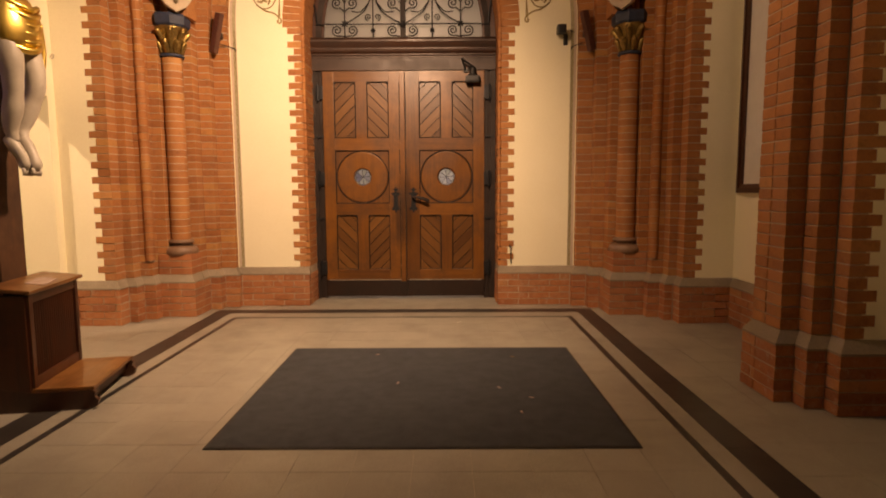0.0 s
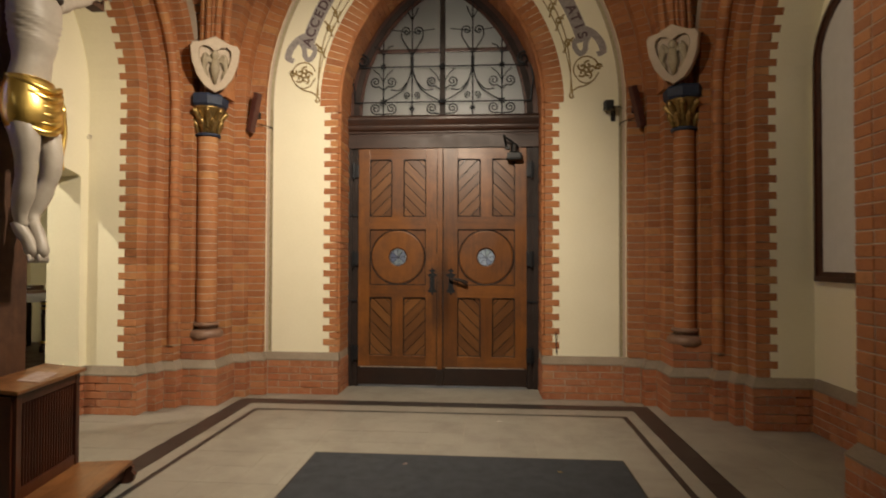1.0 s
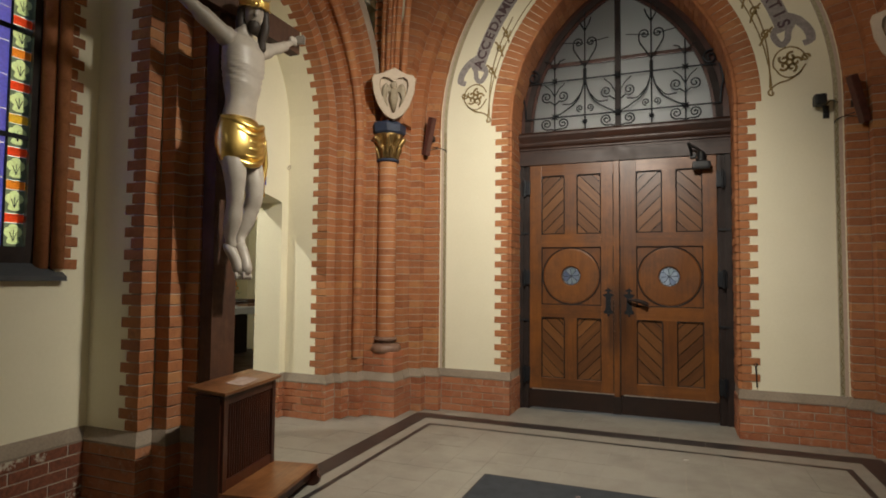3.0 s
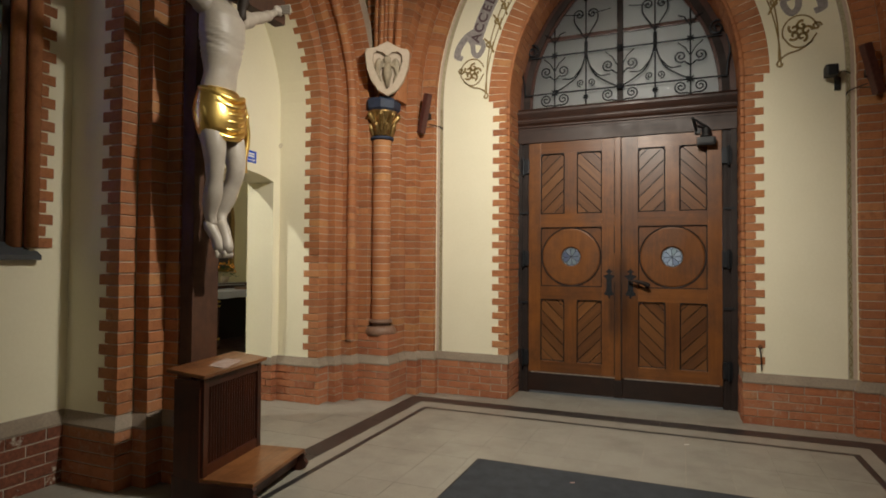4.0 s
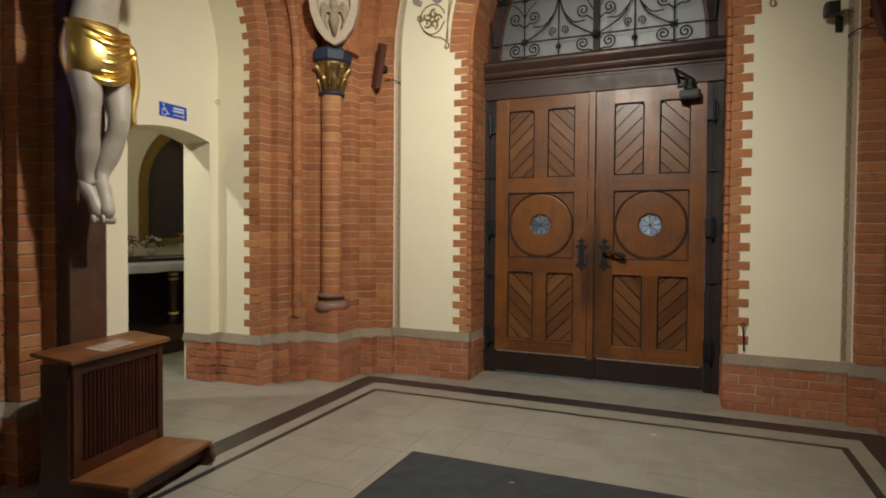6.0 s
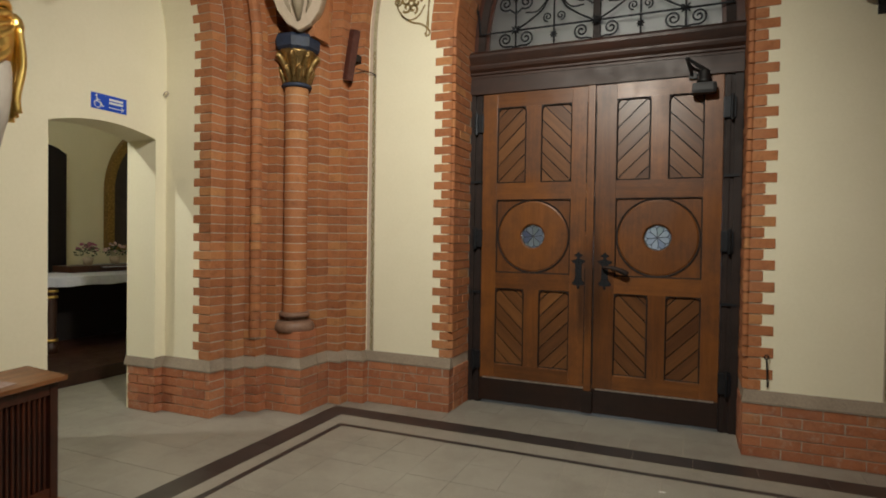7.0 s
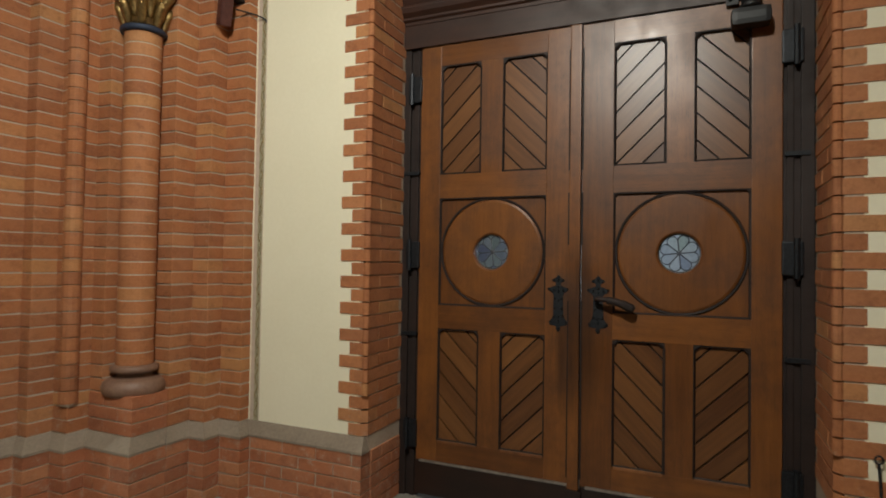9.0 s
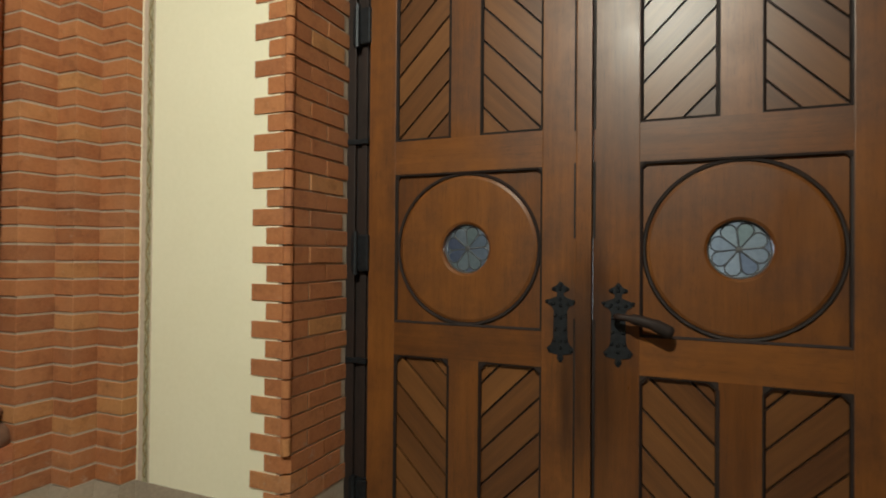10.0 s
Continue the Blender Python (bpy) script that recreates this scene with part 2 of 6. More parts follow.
wall_north = wall("wall_north", pointed_wall(1.22, 3.6, 0.0, 0.55), "cream plastered wall round the pointed church doorway")
PASS_A, PASS_B, PASS_Z, PASS_RISE = -1.125, -2.02, 2.35, 0.07
bm = box(box(bmesh.new(), -3.45, -3.79, PASS_A, 0.0, -0.1, 6.6), -3.45, -3.79, -3.4, PASS_B, -0.1, 6.6)
sweep(bm, [[(-3.45, y, z), (-3.79, y, z), (-3.79, y, 6.6), (-3.45, y, 6.6)] for y, z in
           [(PASS_A + (PASS_B - PASS_A) * i / 14, PASS_Z + PASS_RISE * (1 - (i / 7 - 1) ** 2)) for i in range(15)]])
wall_west = wall("wall_west", bm, "cream plastered side wall with a low arched passage")
wall_east = wall("wall_east", boxed(3.45, 3.9, -3.4, 0.0, -0.1, 6.6), "cream plastered side wall behind the framed board")
WIN_A, WIN_B, WIN_Z = -3.71, -4.75, 1.56
bm = bmesh.new()
box(bm, -3.3, -3.85, WIN_A, -3.44, -0.1, 11.0)
box(bm, -3.3, -3.85, -26, WIN_B, -0.1, 11.0)
box(bm, -3.3, -3.85, WIN_B, WIN_A, -0.1, WIN_Z)
box(bm, -3.3, -3.85, WIN_B, WIN_A, 4.4, 11.0)
wall_nave_west = wall("wall_nave_west", bm, "cream plastered nave wall with a stained glass window")
wall_nave_east = wall("wall_nave_east", boxed(3.3, 3.85, -26, -3.44, -0.1, 11.0), "cream plastered nave wall above its brick plinth")
wall("wall_over_bay", boxed(-4, 4, -3.5, -3.3, 6.8, 11.0), "plain cream wall of the nave above the door bay")
wall("wall_south", boxed(-4, 4, -26.2, -26, -0.1, 11.0), "plain cream wall at the far end of the nave")
# the side chapel behind the passage and the porch behind the door
wall("wall_chapel_west", boxed(-7.6, -7.4, -3.3, 3.0, -0.1, 6.6), "cream plastered chapel wall behind the side altar")
wall("wall_chapel_north", boxed(-7.6, -3.6, 3.0, 3.2, -0.1, 6.6), "cream plastered chapel end wall")
wall("wall_chapel_south", boxed(-7.6, -3.8, -3.5, -3.3, -0.1, 6.6), "cream plastered chapel end wall")
wall("wall_chapel_east", boxed(-3.8, -3.6, 0.0, 3.0, -0.1, 6.6), "cream plastered chapel wall beside the passage")
PORCH = speckled("porch_plaster", (0.62, 0.62, 0.60), (0.72, 0.71, 0.70), 30, 0.9)
bm = box(box(bmesh.new(), -1.9, -1.7, 0.55, 2.4, -0.1, 6.6), 1.7, 1.9, 0.55, 2.4, -0.1, 6.6)
wall("wall_porch", box(bm, -1.9, 1.9, 2.4, 2.6, -0.1, 6.6), "pale plastered porch walls beyond the door", PORCH)

# ---- floor slabs and inlaid bands ----
def slabs(x0, x1, y0, y1, nx, ny, name, mat, loose):
    """Floor slabs; loose ones are single pieces, the others one sheet of slabs."""
    dx, dy, g = (x1 - x0) / nx, (y1 - y0) / ny, 0.0011
    if loose:
        me = bpy.data.meshes.new(name)
        bm = boxed(-dx / 2 + g, dx / 2 - g, -dy / 2 + g, dy / 2 - g, -0.012, 0)
        bm.to_mesh(me)
        bm.free()
        me.materials.append(mat)
    bm = bmesh.new()
    for i in range(nx):
        for j in range(ny):
            cx, cy, cz = x0 + (i + 0.5) * dx, y0 + (j + 0.5) * dy, FL + rng.uniform(-0.0006, 0.0006)
            if loose:
                ob = new(name, me)
                ob.parent, ob.location = floor, (cx, cy, cz)
            else:
                box(bm, cx - dx / 2 + g, cx + dx / 2 - g, cy - dy / 2 + g, cy + dy / 2 - g, cz - 0.012, cz)
    if loose:
        bm.free()
    else:
        tagged(part(name, bm, mat, floor), kind="stuff")


def slab_material():
    def build(nt, b):
        info, geo = nt.nodes.new("ShaderNodeObjectInfo"), nt.nodes.new("ShaderNodeNewGeometry")
        r = math_node(nt, "FRACT", math_node(nt, "ADD", info.outputs["Random"], geo.outputs["Random Per Island"]))
        pos = geo.outputs["Position"]
        grit = noise_tex(nt, pos, 190, 3, 0.7)
        stain = noise_tex(nt, pos, 1.7, 5, 0.65)
        base = mix(nt, 0.5, ramp(nt, grit, (0.35, (0.19, 0.175, 0.145)), (0.65, (0.40, 0.375, 0.32))), ramp(nt, r, (0, (0.27, 0.255, 0.215)), (1, (0.32, 0.305, 0.26))))
        c = mix(nt, ramp(nt, stain, (0.45, (0, 0, 0)), (0.72, (0.5, 0.5, 0.5))), base, (0.19, 0.17, 0.14))
        nt.links.new(c, b.inputs["Base Color"])
        nt.links.new(ramp(nt, stain, (0.3, (0.3, 0.3, 0.3)), (0.7, (0.5, 0.5, 0.5))), b.inputs["Roughness"])
        bump(nt, b, grit, 0.05, 0.002)
    return material("terrazzo_slab", build)


SLAB = slab_material()
T0, T1, B0, B1 = 1.82, 1.87, 1.985, 2.175         # thin line and wide band, from the middle
TY0, TY1, BY0, BY1 = -0.725, -0.675, -0.475, -0.275
slabs(-T0, T0, -5.14, TY0, 12, 14, "slab", SLAB, True)
slabs(-T0, T0, -13.9, -5.14, 10, 24, "nave_slabs", SLAB, False)
bm = bmesh.new()
for s in (-1, 1):
    box(bm, s * T1, s * B0, -13.9, TY1, FL - 0.012, FL)
box(bm, -B0, B0, TY1, BY0, FL - 0.012, FL)
tagged(part("border_slabs", bm, SLAB, floor), kind="stuff")
slabs(-1.13 + MID, 1.13 + MID, BY1, 0.52, 6, 2, "threshold_slab", SLAB, False)
slabs(-7.4, -B1, -3.4, 2.9, 14, 18, "aisle_slabs", SLAB, False)
slabs(B1, 3.5, -13.9, 0.2, 4, 38, "side_slabs", SLAB, False)
slabs(-3.4, -B1, -13.9, -3.4, 3, 27, "far_slabs", SLAB, False)
slabs(-B1, -1.13 + MID, BY1, 0.2, 3, 1, "edge_slabs", SLAB, False)
slabs(1.13 + MID, B1, BY1, 0.2, 3, 1, "edge_slabs", SLAB, False)
for a, b, ya, yb, nm in ((T0, T1, TY0, TY1, "thin_line"), (B0, B1, BY0, BY1, "wide_band")):
    bm = bmesh.new()
    for s in (-1, 1):
        n = 26
        for i in range(n):
            y0, y1 = -13.9 + (yb + 13.9) * i / n, -13.9 + (yb + 13.9) * (i + 1) / n
            box(bm, s * a, s * b, y0 + 0.001, y1 - 0.001, FL - 0.012, FL)
    for i in range(10):
        box(bm, -a + 2 * a * i / 10 + 0.001, -a + 2 * a * (i + 1) / 10 - 0.001, ya, yb, FL - 0.012, FL)
    tagged(part(nm, bm, BAND, floor), "dark inlaid terrazzo border", kind="stuff")

# ---- brickwork ----
def brick_mesh(x0, x1, y0, y1, mat=BRICK, h=COURSE - 0.009):
    """A brick with slightly broken edges, standing on z = 0."""
    me = bpy.data.meshes.new("brick")
    bm = boxed(x0, x1, y0, y1, 0, h)
    bmesh.ops.bevel(bm, geom=list(bm.edges), offset=0.0022, segments=1, affect="EDGES")
    bmesh.ops.recalc_face_normals(bm, faces=bm.faces)
    bm.to_mesh(me)
    bm.free()
    me.materials.append(mat)
    return me


def lay(me, parent, x, y, z, turn=0.0, wild=0.0018):
    ob = new("brick", me)
    ob.parent = parent
    j = rng.uniform
    ob.matrix_basis = pose(x + j(-wild, wild), y + j(-wild, wild), z + j(-0.001, 0.001), 0, 0, turn)
    return ob


BASE, TOP = 0.49, 3.26             # brick courses stand from the plinth's cap to the springing
COURSES = int(round((TOP - BASE) / COURSE))


def stack(parent, x0, x1, y0, y1, teeth=None, z0=BASE, courses=COURSES, rise=COURSE):
    """A pile of single bricks; teeth (side, reach) makes each second one longer."""
    even = brick_mesh(x0, x1, y0, y1)
    odd = even
    if teeth:
        odd = brick_mesh(*((x0, x1 + teeth) if teeth > 0 else (x0 + teeth, x1)), y0, y1)
    for k in range(courses):
        lay(odd if k % 2 else even, parent, 0, 0, z0 + k * rise + 0.005)


def run(parent, p, q, courses, z0=FL, depth=0.1, mat=None, first=0.0):
    """Bricks in running bond along p to q; they lie to the left of that way."""
    p, q = Vector(p), Vector(q)
    way, length = (q - p).normalized(), (q - p).length
    turn = math.degrees(math.atan2(way.y, way.x))
    for k in range(courses):
        x = -(0.125 if (k + first) % 2 else 0.0)
        while x < length - 0.02:
            a, b = max(x, 0.0) + 0.004, min(x + 0.25, length) - 0.004
            if b - a > 0.03:
                key = (round(b - a, 3), depth, mat)
                if key not in run_meshes:
                    run_meshes[key] = brick_mesh(0, b - a, 0, depth, mat or PLINTH_BRICK, COURSE - 0.009)
                c = p + way * a
                lay(run_meshes[key], parent, c.x, c.y, z0 + k * COURSE + 0.003, turn)
            x += 0.25


run_meshes = {}


def sloped_cap(bm, poly, inset_poly, z0, z1, z2):
    lo = [bm.verts.new((x, y, z0)) for x, y in poly]
    md = [bm.verts.new((x, y, z1)) for x, y in poly]
    hi = [bm.verts.new((x, y, z2)) for x, y in inset_poly]
    n = len(poly)
    for a, b in ((lo, md), (md, hi)):
        for i in range(n):
            bm.faces.new((a[i], a[(i + 1) % n], b[(i + 1) % n], b[i]))
    bm.faces.new(hi)
    bm.faces.new(lo[::-1])


def rect(x0, x1, y0, y1):
    return [(x0, y0), (x1, y0), (x1, y1), (x0, y1)]


def door_voussoirs(bm, r0, r1, y0, y1, s, count=None):
    """Wedge bricks along one half of the door wall's arch, between two radii and two depths."""
    top = math.acos(ARCH_C / r0)
    n = count or int(round(top * (r0 + r1) / 2 / COURSE))
    for k in range(n):
        a, b = top * k / n + 0.0028 / r0, top * (k + 1) / n - 0.0028 / r0
        j = rng.uniform(-0.002, 0.002)
        ring = lambda t, y: [(s * (-ARCH_C + r * math.cos(t)), y, ARCH_Z + r * math.sin(t)) for r in (r0 + j, r1)]
        pts = [ring(a, y0 + j), ring(b, y0 + j), ring(b, y1), ring(a, y1)]
        sweep(bm, [[q[0], q[1]] + [w[1], w[0]] for q, w in ((pts[0], pts[3]), (pts[1], pts[2]))])


SIDE_MID = -1.985


def side_voussoirs(bm, r0, r1, x0, x1, far, solid=False, teeth=0.0):
    """The same for a side bay's arch; far mirrors it to the pier's half."""
    top = math.acos((SIDE_MID - SIDE_C) / r0)
    n = int(round(top * (r0 + r1) / 2 / COURSE))
    g = 0.0042 / r0
    flip = (lambda y: 2 * SIDE_MID - y) if far else (lambda y: y)
    if solid:
        sweep(bm, [[(x, flip(SIDE_C + r * math.cos(top * k / 16)), SIDE_Z + r * math.sin(top * k / 16)) for x, r in ((x0, r0), (x0, r1), (x1, r1), (x1, r0))] for k in range(17)])
        return
    for k in range(n):
        a, b = top * k / n + g, top * (k + 1) / n - g
        xa, xb = x0 + (min(teeth, 0) if k % 2 else 0), x1 + (max(teeth, 0) if k % 2 else 0)
        j = rng.uniform(-0.002, 0.002)
        rings = [[(x, flip(SIDE_C + r * math.cos(t)), SIDE_Z + r * math.sin(t)) for x, r in ((xa, r0 + j), (xa, r1), (xb, r1), (xb, r0 + j))] for t in (a, b)]
        sweep(bm, rings)


STEPS = [(2.03, 2.20, -0.08), (2.20, 2.33, -0.20), (2.33, 2.60, -0.36), (2.60, 2.71, -0.59), (2.71, 2.84, -0.72), (2.84, 2.93, -0.86), (2.93, 3.06, -1.02)]
PROUD = 0.045


def jamb(s, name):
    bm = bmesh.new()
    for a, b, y in STEPS:
        box(bm, s * (a + 0.006), s * (b + 0.25), y + 0.006, 0.1, -0.05, ARCH_Z if y > -0.5 else SIDE_Z)
    for a, b, y in STEPS:                               # plinth core
        box(bm, s * (a - PROUD + 0.006), s * (b + 0.2), y - PROUD + 0.006, 0.1, -0.05, 0.40)
    core = tagged(part(name, bm, JOINT), "stepped red brick jamb with pale joints beside the door bay", "wall", kind="structure")
    # single bricks
    for i, (a, b, y) in enumerate(STEPS):
        x0, x1 = sorted((s * (a + 0.003), s * (b + 0.002)))
        if i == 6:
            stack(core, x0, x1, y, y + 0.2, 0.065 * s, courses=34, rise=(SIDE_Z - BASE) / 34)
        elif i > 2:
            stack(core, x0, x1, y, y + 0.26, courses=34, rise=(SIDE_Z - BASE) / 34)
        else:
            stack(core, x0, x1, y, y + 0.26, rise=(ARCH_Z - BASE) / 36)
        xa, xb = s * (a - PROUD), s * (b - PROUD - 0.006 if i < 6 else 3.42)
        me = brick_mesh(*sorted((xa, xb)), y - PROUD, y + 0.2, PLINTH_BRICK) if i < 6 else None
        for k in range(5):
            if me:
                lay(me, core, 0, 0, FL + k * COURSE + 0.003)
    p, q = (s * (2.93 - PROUD), -1.02 - PROUD), (s * 3.44, -1.02 - PROUD)
    run(core, *((q, p) if s < 0 else (p, q)), 5, depth=0.2)
    # sloping cement cap over the plinth
    bm = bmesh.new()
    for a, b, y in STEPS:
        b = 3.45 if b > 3 else b
        sloped_cap(bm, rect(s * (a - PROUD - 0.004), s * (b + 0.02), y - PROUD - 0.004, 0.05), rect(s * (a + 0.004), s * (b + 0.02), y - 0.002, 0.05), 0.40, 0.415, BASE)
    part("plinth_cap", bm, CAP, core, "grey cement sloping cap")
    # arches above the springing
    bm, solid = bmesh.new(), bmesh.new()
    for i, (a, b, y) in enumerate(STEPS[:3]):
        door_voussoirs(bm, a + ARCH_C, b + ARCH_C + (0.02 if i == 2 else -0.006), y, y + 0.2, s)
        arch_solid(solid, a + 0.006, b + 0.02, y + 0.006, 0.05, s, ARCH_Z + 0.001)
    for i, (a, b, y) in enumerate(STEPS[3:]):
        for far in (False, True) if i > 1 else (False,):
            r0 = y - SIDE_C
            side_voussoirs(bm, r0, r0 + 0.15, *sorted((s * a, s * b)), far, teeth=0.065 * s if i == 3 else 0.0)
            side_voussoirs(solid, r0 + 0.006, 1.72 if far else r0 + 0.3, *sorted((s * (a + 0.006), s * (b + 0.15))), far, True)
    tagged(part("arch_bricks", bm, BRICK, core), kind="stuff")
    part("arch_joints", solid, JOINT, core)
    return core


jamb_west, jamb_east = jamb(-1, "jamb_west"), jamb(1, "jamb_east")
for s, nm in ((-1, "west"), (1, "east")):              # plastered soffit of the side bay and the wall over it
    bm = bmesh.new()
    for far in (False, True):
        side_voussoirs(bm, -1.0175 - SIDE_C, 1.7 if far else 0.65 - SIDE_C, *sorted((s * 3.06, s * 3.46)), far, True)
    box(bm, *sorted((s * 3.06, s * 3.46)), -1.0175, 0.0, 0.3, 3.12)
    wall("soffit_" + nm, bm, "cream plastered reveal of the side bay's pointed arch")
    bm = bmesh.new()
    box(bm, *sorted((s * 2.36, s * 3.2)), -0.30, 0.0, 3.2, 6.6)
    box(bm, *sorted((s * 2.75, s * 3.45)), -3.1, -0.3, 4.75, 6.6)
    wall("vault_" + nm, bm, "cream plastered vault cell between the brick ribs")

# round brick rolls in the jambs, running on along the side arches, and the vault ribs over the shields
ROLL_X, ROLL_Y, ROLL_R = 2.737, -0.70, 0.05


def coursed_roll(bm, pts, radii, gap=0.05, n=10):
    """Short drums along a path of points, parted by narrow joints."""
    for k, (p, q) in enumerate(zip(pts, pts[1:])):
        p, q = Vector(p), Vector(q)
        d = (q - p) * gap
        j = rng.uniform(-0.0012, 0.0012)
        tube(bm, [p + d, q - d], radii + j, n)


for s, core in ((-1, jamb_west), (1, jamb_east)):
    z0, rise = 0.665, (SIDE_Z - 0.665) / 32
    drum = bpy.data.meshes.new("roll_brick")
    bm = lathe(bmesh.new(), [(0.0, 0.0), (ROLL_R - 0.002, 0.0), (ROLL_R, 0.003), (ROLL_R, rise - 0.009), (ROLL_R - 0.002, rise - 0.006), (0.0, rise - 0.006)], n=14)
    bmesh.ops.recalc_face_normals(bm, faces=bm.faces)
    bm.to_mesh(drum)
    bm.free()
    drum.materials.append(BRICK)
    for k in range(32):
        lay(drum, core, s * ROLL_X, ROLL_Y, z0 + k * rise, 0, 0.001)
    r = ROLL_Y - SIDE_C
    top = math.acos((SIDE_MID - SIDE_C) / r)
    arc = [(s * ROLL_X, SIDE_C + r * math.cos(top * k / 24), SIDE_Z + r * math.sin(top * k / 24)) for k in range(25)]
    bm = bmesh.new()
    coursed_roll(bm, arc, ROLL_R)
    tagged(part("arch_roll", bm, BRICK, core, smooth=False), kind="stuff")
    bm = tube(bmesh.new(), [(s * ROLL_X, ROLL_Y, z0 - 0.01), (s * ROLL_X, ROLL_Y, SIDE_Z)] + arc[1:], ROLL_R - 0.006, 8)
    part("roll_joints", bm, JOINT, core)
    # bundle of rolls beside a flat rib, leaning into the vault
    bm, joints = bmesh.new(), bmesh.new()
    for off, fwd, r in ((-0.115, -0.005, 0.038), (-0.045, -0.045, 0.036), (0.0, -0.06, 0.022), (0.045, -0.045, 0.036), (0.115, -0.005, 0.038)):
        pts = [(s * (2.44 - 0.0007 * u ** 2 + off * (1 + 0.012 * u)), -0.47 + fwd - 0.0011 * u ** 2, 3.32 + 0.079 * u) for u in range(42)]
        coursed_roll(bm, pts, r, 0.045, 8)
        tube(joints, pts, r - 0.005, 6)
    for off in (0.205,):
        for u in range(4, 41):
            x, y, z = s * (2.44 - 0.0007 * u ** 2 + off * (1 + 0.016 * u)), -0.43 - 0.0009 * u ** 2, 3.32 + 0.079 * u
            w = rng.uniform(-0.001, 0.001)
            box(bm, x - 0.062, x + 0.062, y + w, y + 0.3, z + 0.004, z + 0.075)
            box(joints, x - 0.058, x + 0.058, y + 0.006, y + 0.3, z - 0.002, z + 0.081)
    tagged(part("vault_rib", bm, BRICK, core), kind="stuff")
    part("rib_joints", joints, JOINT, core)

# ---- doorway surround: toothed brick border, reveal, plinth ----
surround = tagged(part("door_surround", bmesh.new(), JOINT), "red brick door surround toothed into the plaster", "wall", kind="structure")
REV = 1.14
for s in (-1, 1):
    bm = bmesh.new()
    box(bm, s * (REV + 0.006) + MID, s * 1.25 + MID, 0.032, 0.5, -0.05, 3.3)
    box(bm, s * (REV + 0.036) + MID, s * 1.25 + MID, 0.001, 0.05, 0.45, 3.295)
    arch_solid(bm, REV + 0.03, 1.35, 0.002, 0.5, s, ARCH_Z + 0.001)
    box(bm, s * (REV + 0.006) + MID, s * 2.1, -PROUD + 0.006, 0.05, -0.05, 0.40)
    part("joints", bm, JOINT, surround)

    def chamfered(x_in, x_out, y0, y1):
        me = bpy.data.meshes.new("brick")
        poly = [(s * x_out, -0.005), (s * (x_in + 0.03), -0.005), (s * x_in, 0.025), (s * x_in, y1), (s * x_out, y1)]
        b = prism(bmesh.new(), poly if s > 0 else poly[::-1], 0, COURSE - 0.009)
        bmesh.ops.recalc_face_normals(b, faces=b.faces)
        b.to_mesh(me)
        b.free()
        me.materials.append(BRICK)
        return me
    longer, shorter = chamfered(REV, 1.328, 0, 0.13), chamfered(REV, 1.256, 0, 0.25)
    back_b = brick_mesh(*sorted((s * REV, s * 1.2)), 0.26, 0.5)
    mid_a = brick_mesh(*sorted((s * REV, s * 1.2)), 0.14, 0.385)
    for k in range(36):
        z = BASE + 0.005 + k * (ARCH_Z - BASE) / 36
        if k % 2:
            lay(longer, surround, MID, 0, z)
            lay(mid_a, surround, MID, 0, z)
        else:
            lay(shorter, surround, MID, 0, z)
            lay(back_b, surround, MID, 0, z)
    bm = bmesh.new()
    door_voussoirs(bm, REV + ARCH_C, 1.38 + ARCH_C, -0.005, 0.245, s)
    door_voussoirs(bm, REV + ARCH_C, 1.30 + ARCH_C, 0.253, 0.5, s)
    bmesh.ops.transform(bm, matrix=SHIFT, verts=bm.verts)
    tagged(part("arch_bricks", bm, BRICK, surround), kind="stuff")
    step = (ARCH_Z - BASE) / 36
    pts = [(s * 1.152 + MID, 0.006, BASE + step * k) for k in range(3, 37)] + [(x + MID, 0.006, z) for x, z in door_arc(1.152, s, 26)[1:]]
    bm = bmesh.new()
    coursed_roll(bm, pts, 0.021)
    tagged(part("round_moulding", bm, BRICK, surround), kind="stuff")
    p, q = (s * (REV - 0.005) + MID, -PROUD), (s * 1.98, -PROUD)
    run(surround, *((q, p) if s < 0 else (p, q)), 5)
    p, q = (s * (REV - 0.005) + MID, 0.42), (s * (REV - 0.005) + MID, 0.06)
    run(surround, *((q, p) if s < 0 else (p, q)), 5, first=1)
    bm = bmesh.new()
    sloped_cap(bm, rect(s * (REV - 0.006) + MID, s * 2.03, -PROUD - 0.004, 0.03), rect(s * (REV + 0.01) + MID, s * 2.03, -0.003, 0.03), 0.40, 0.415, BASE)
    part("plinth_cap", bm, CAP, surround, "grey cement sloping cap")

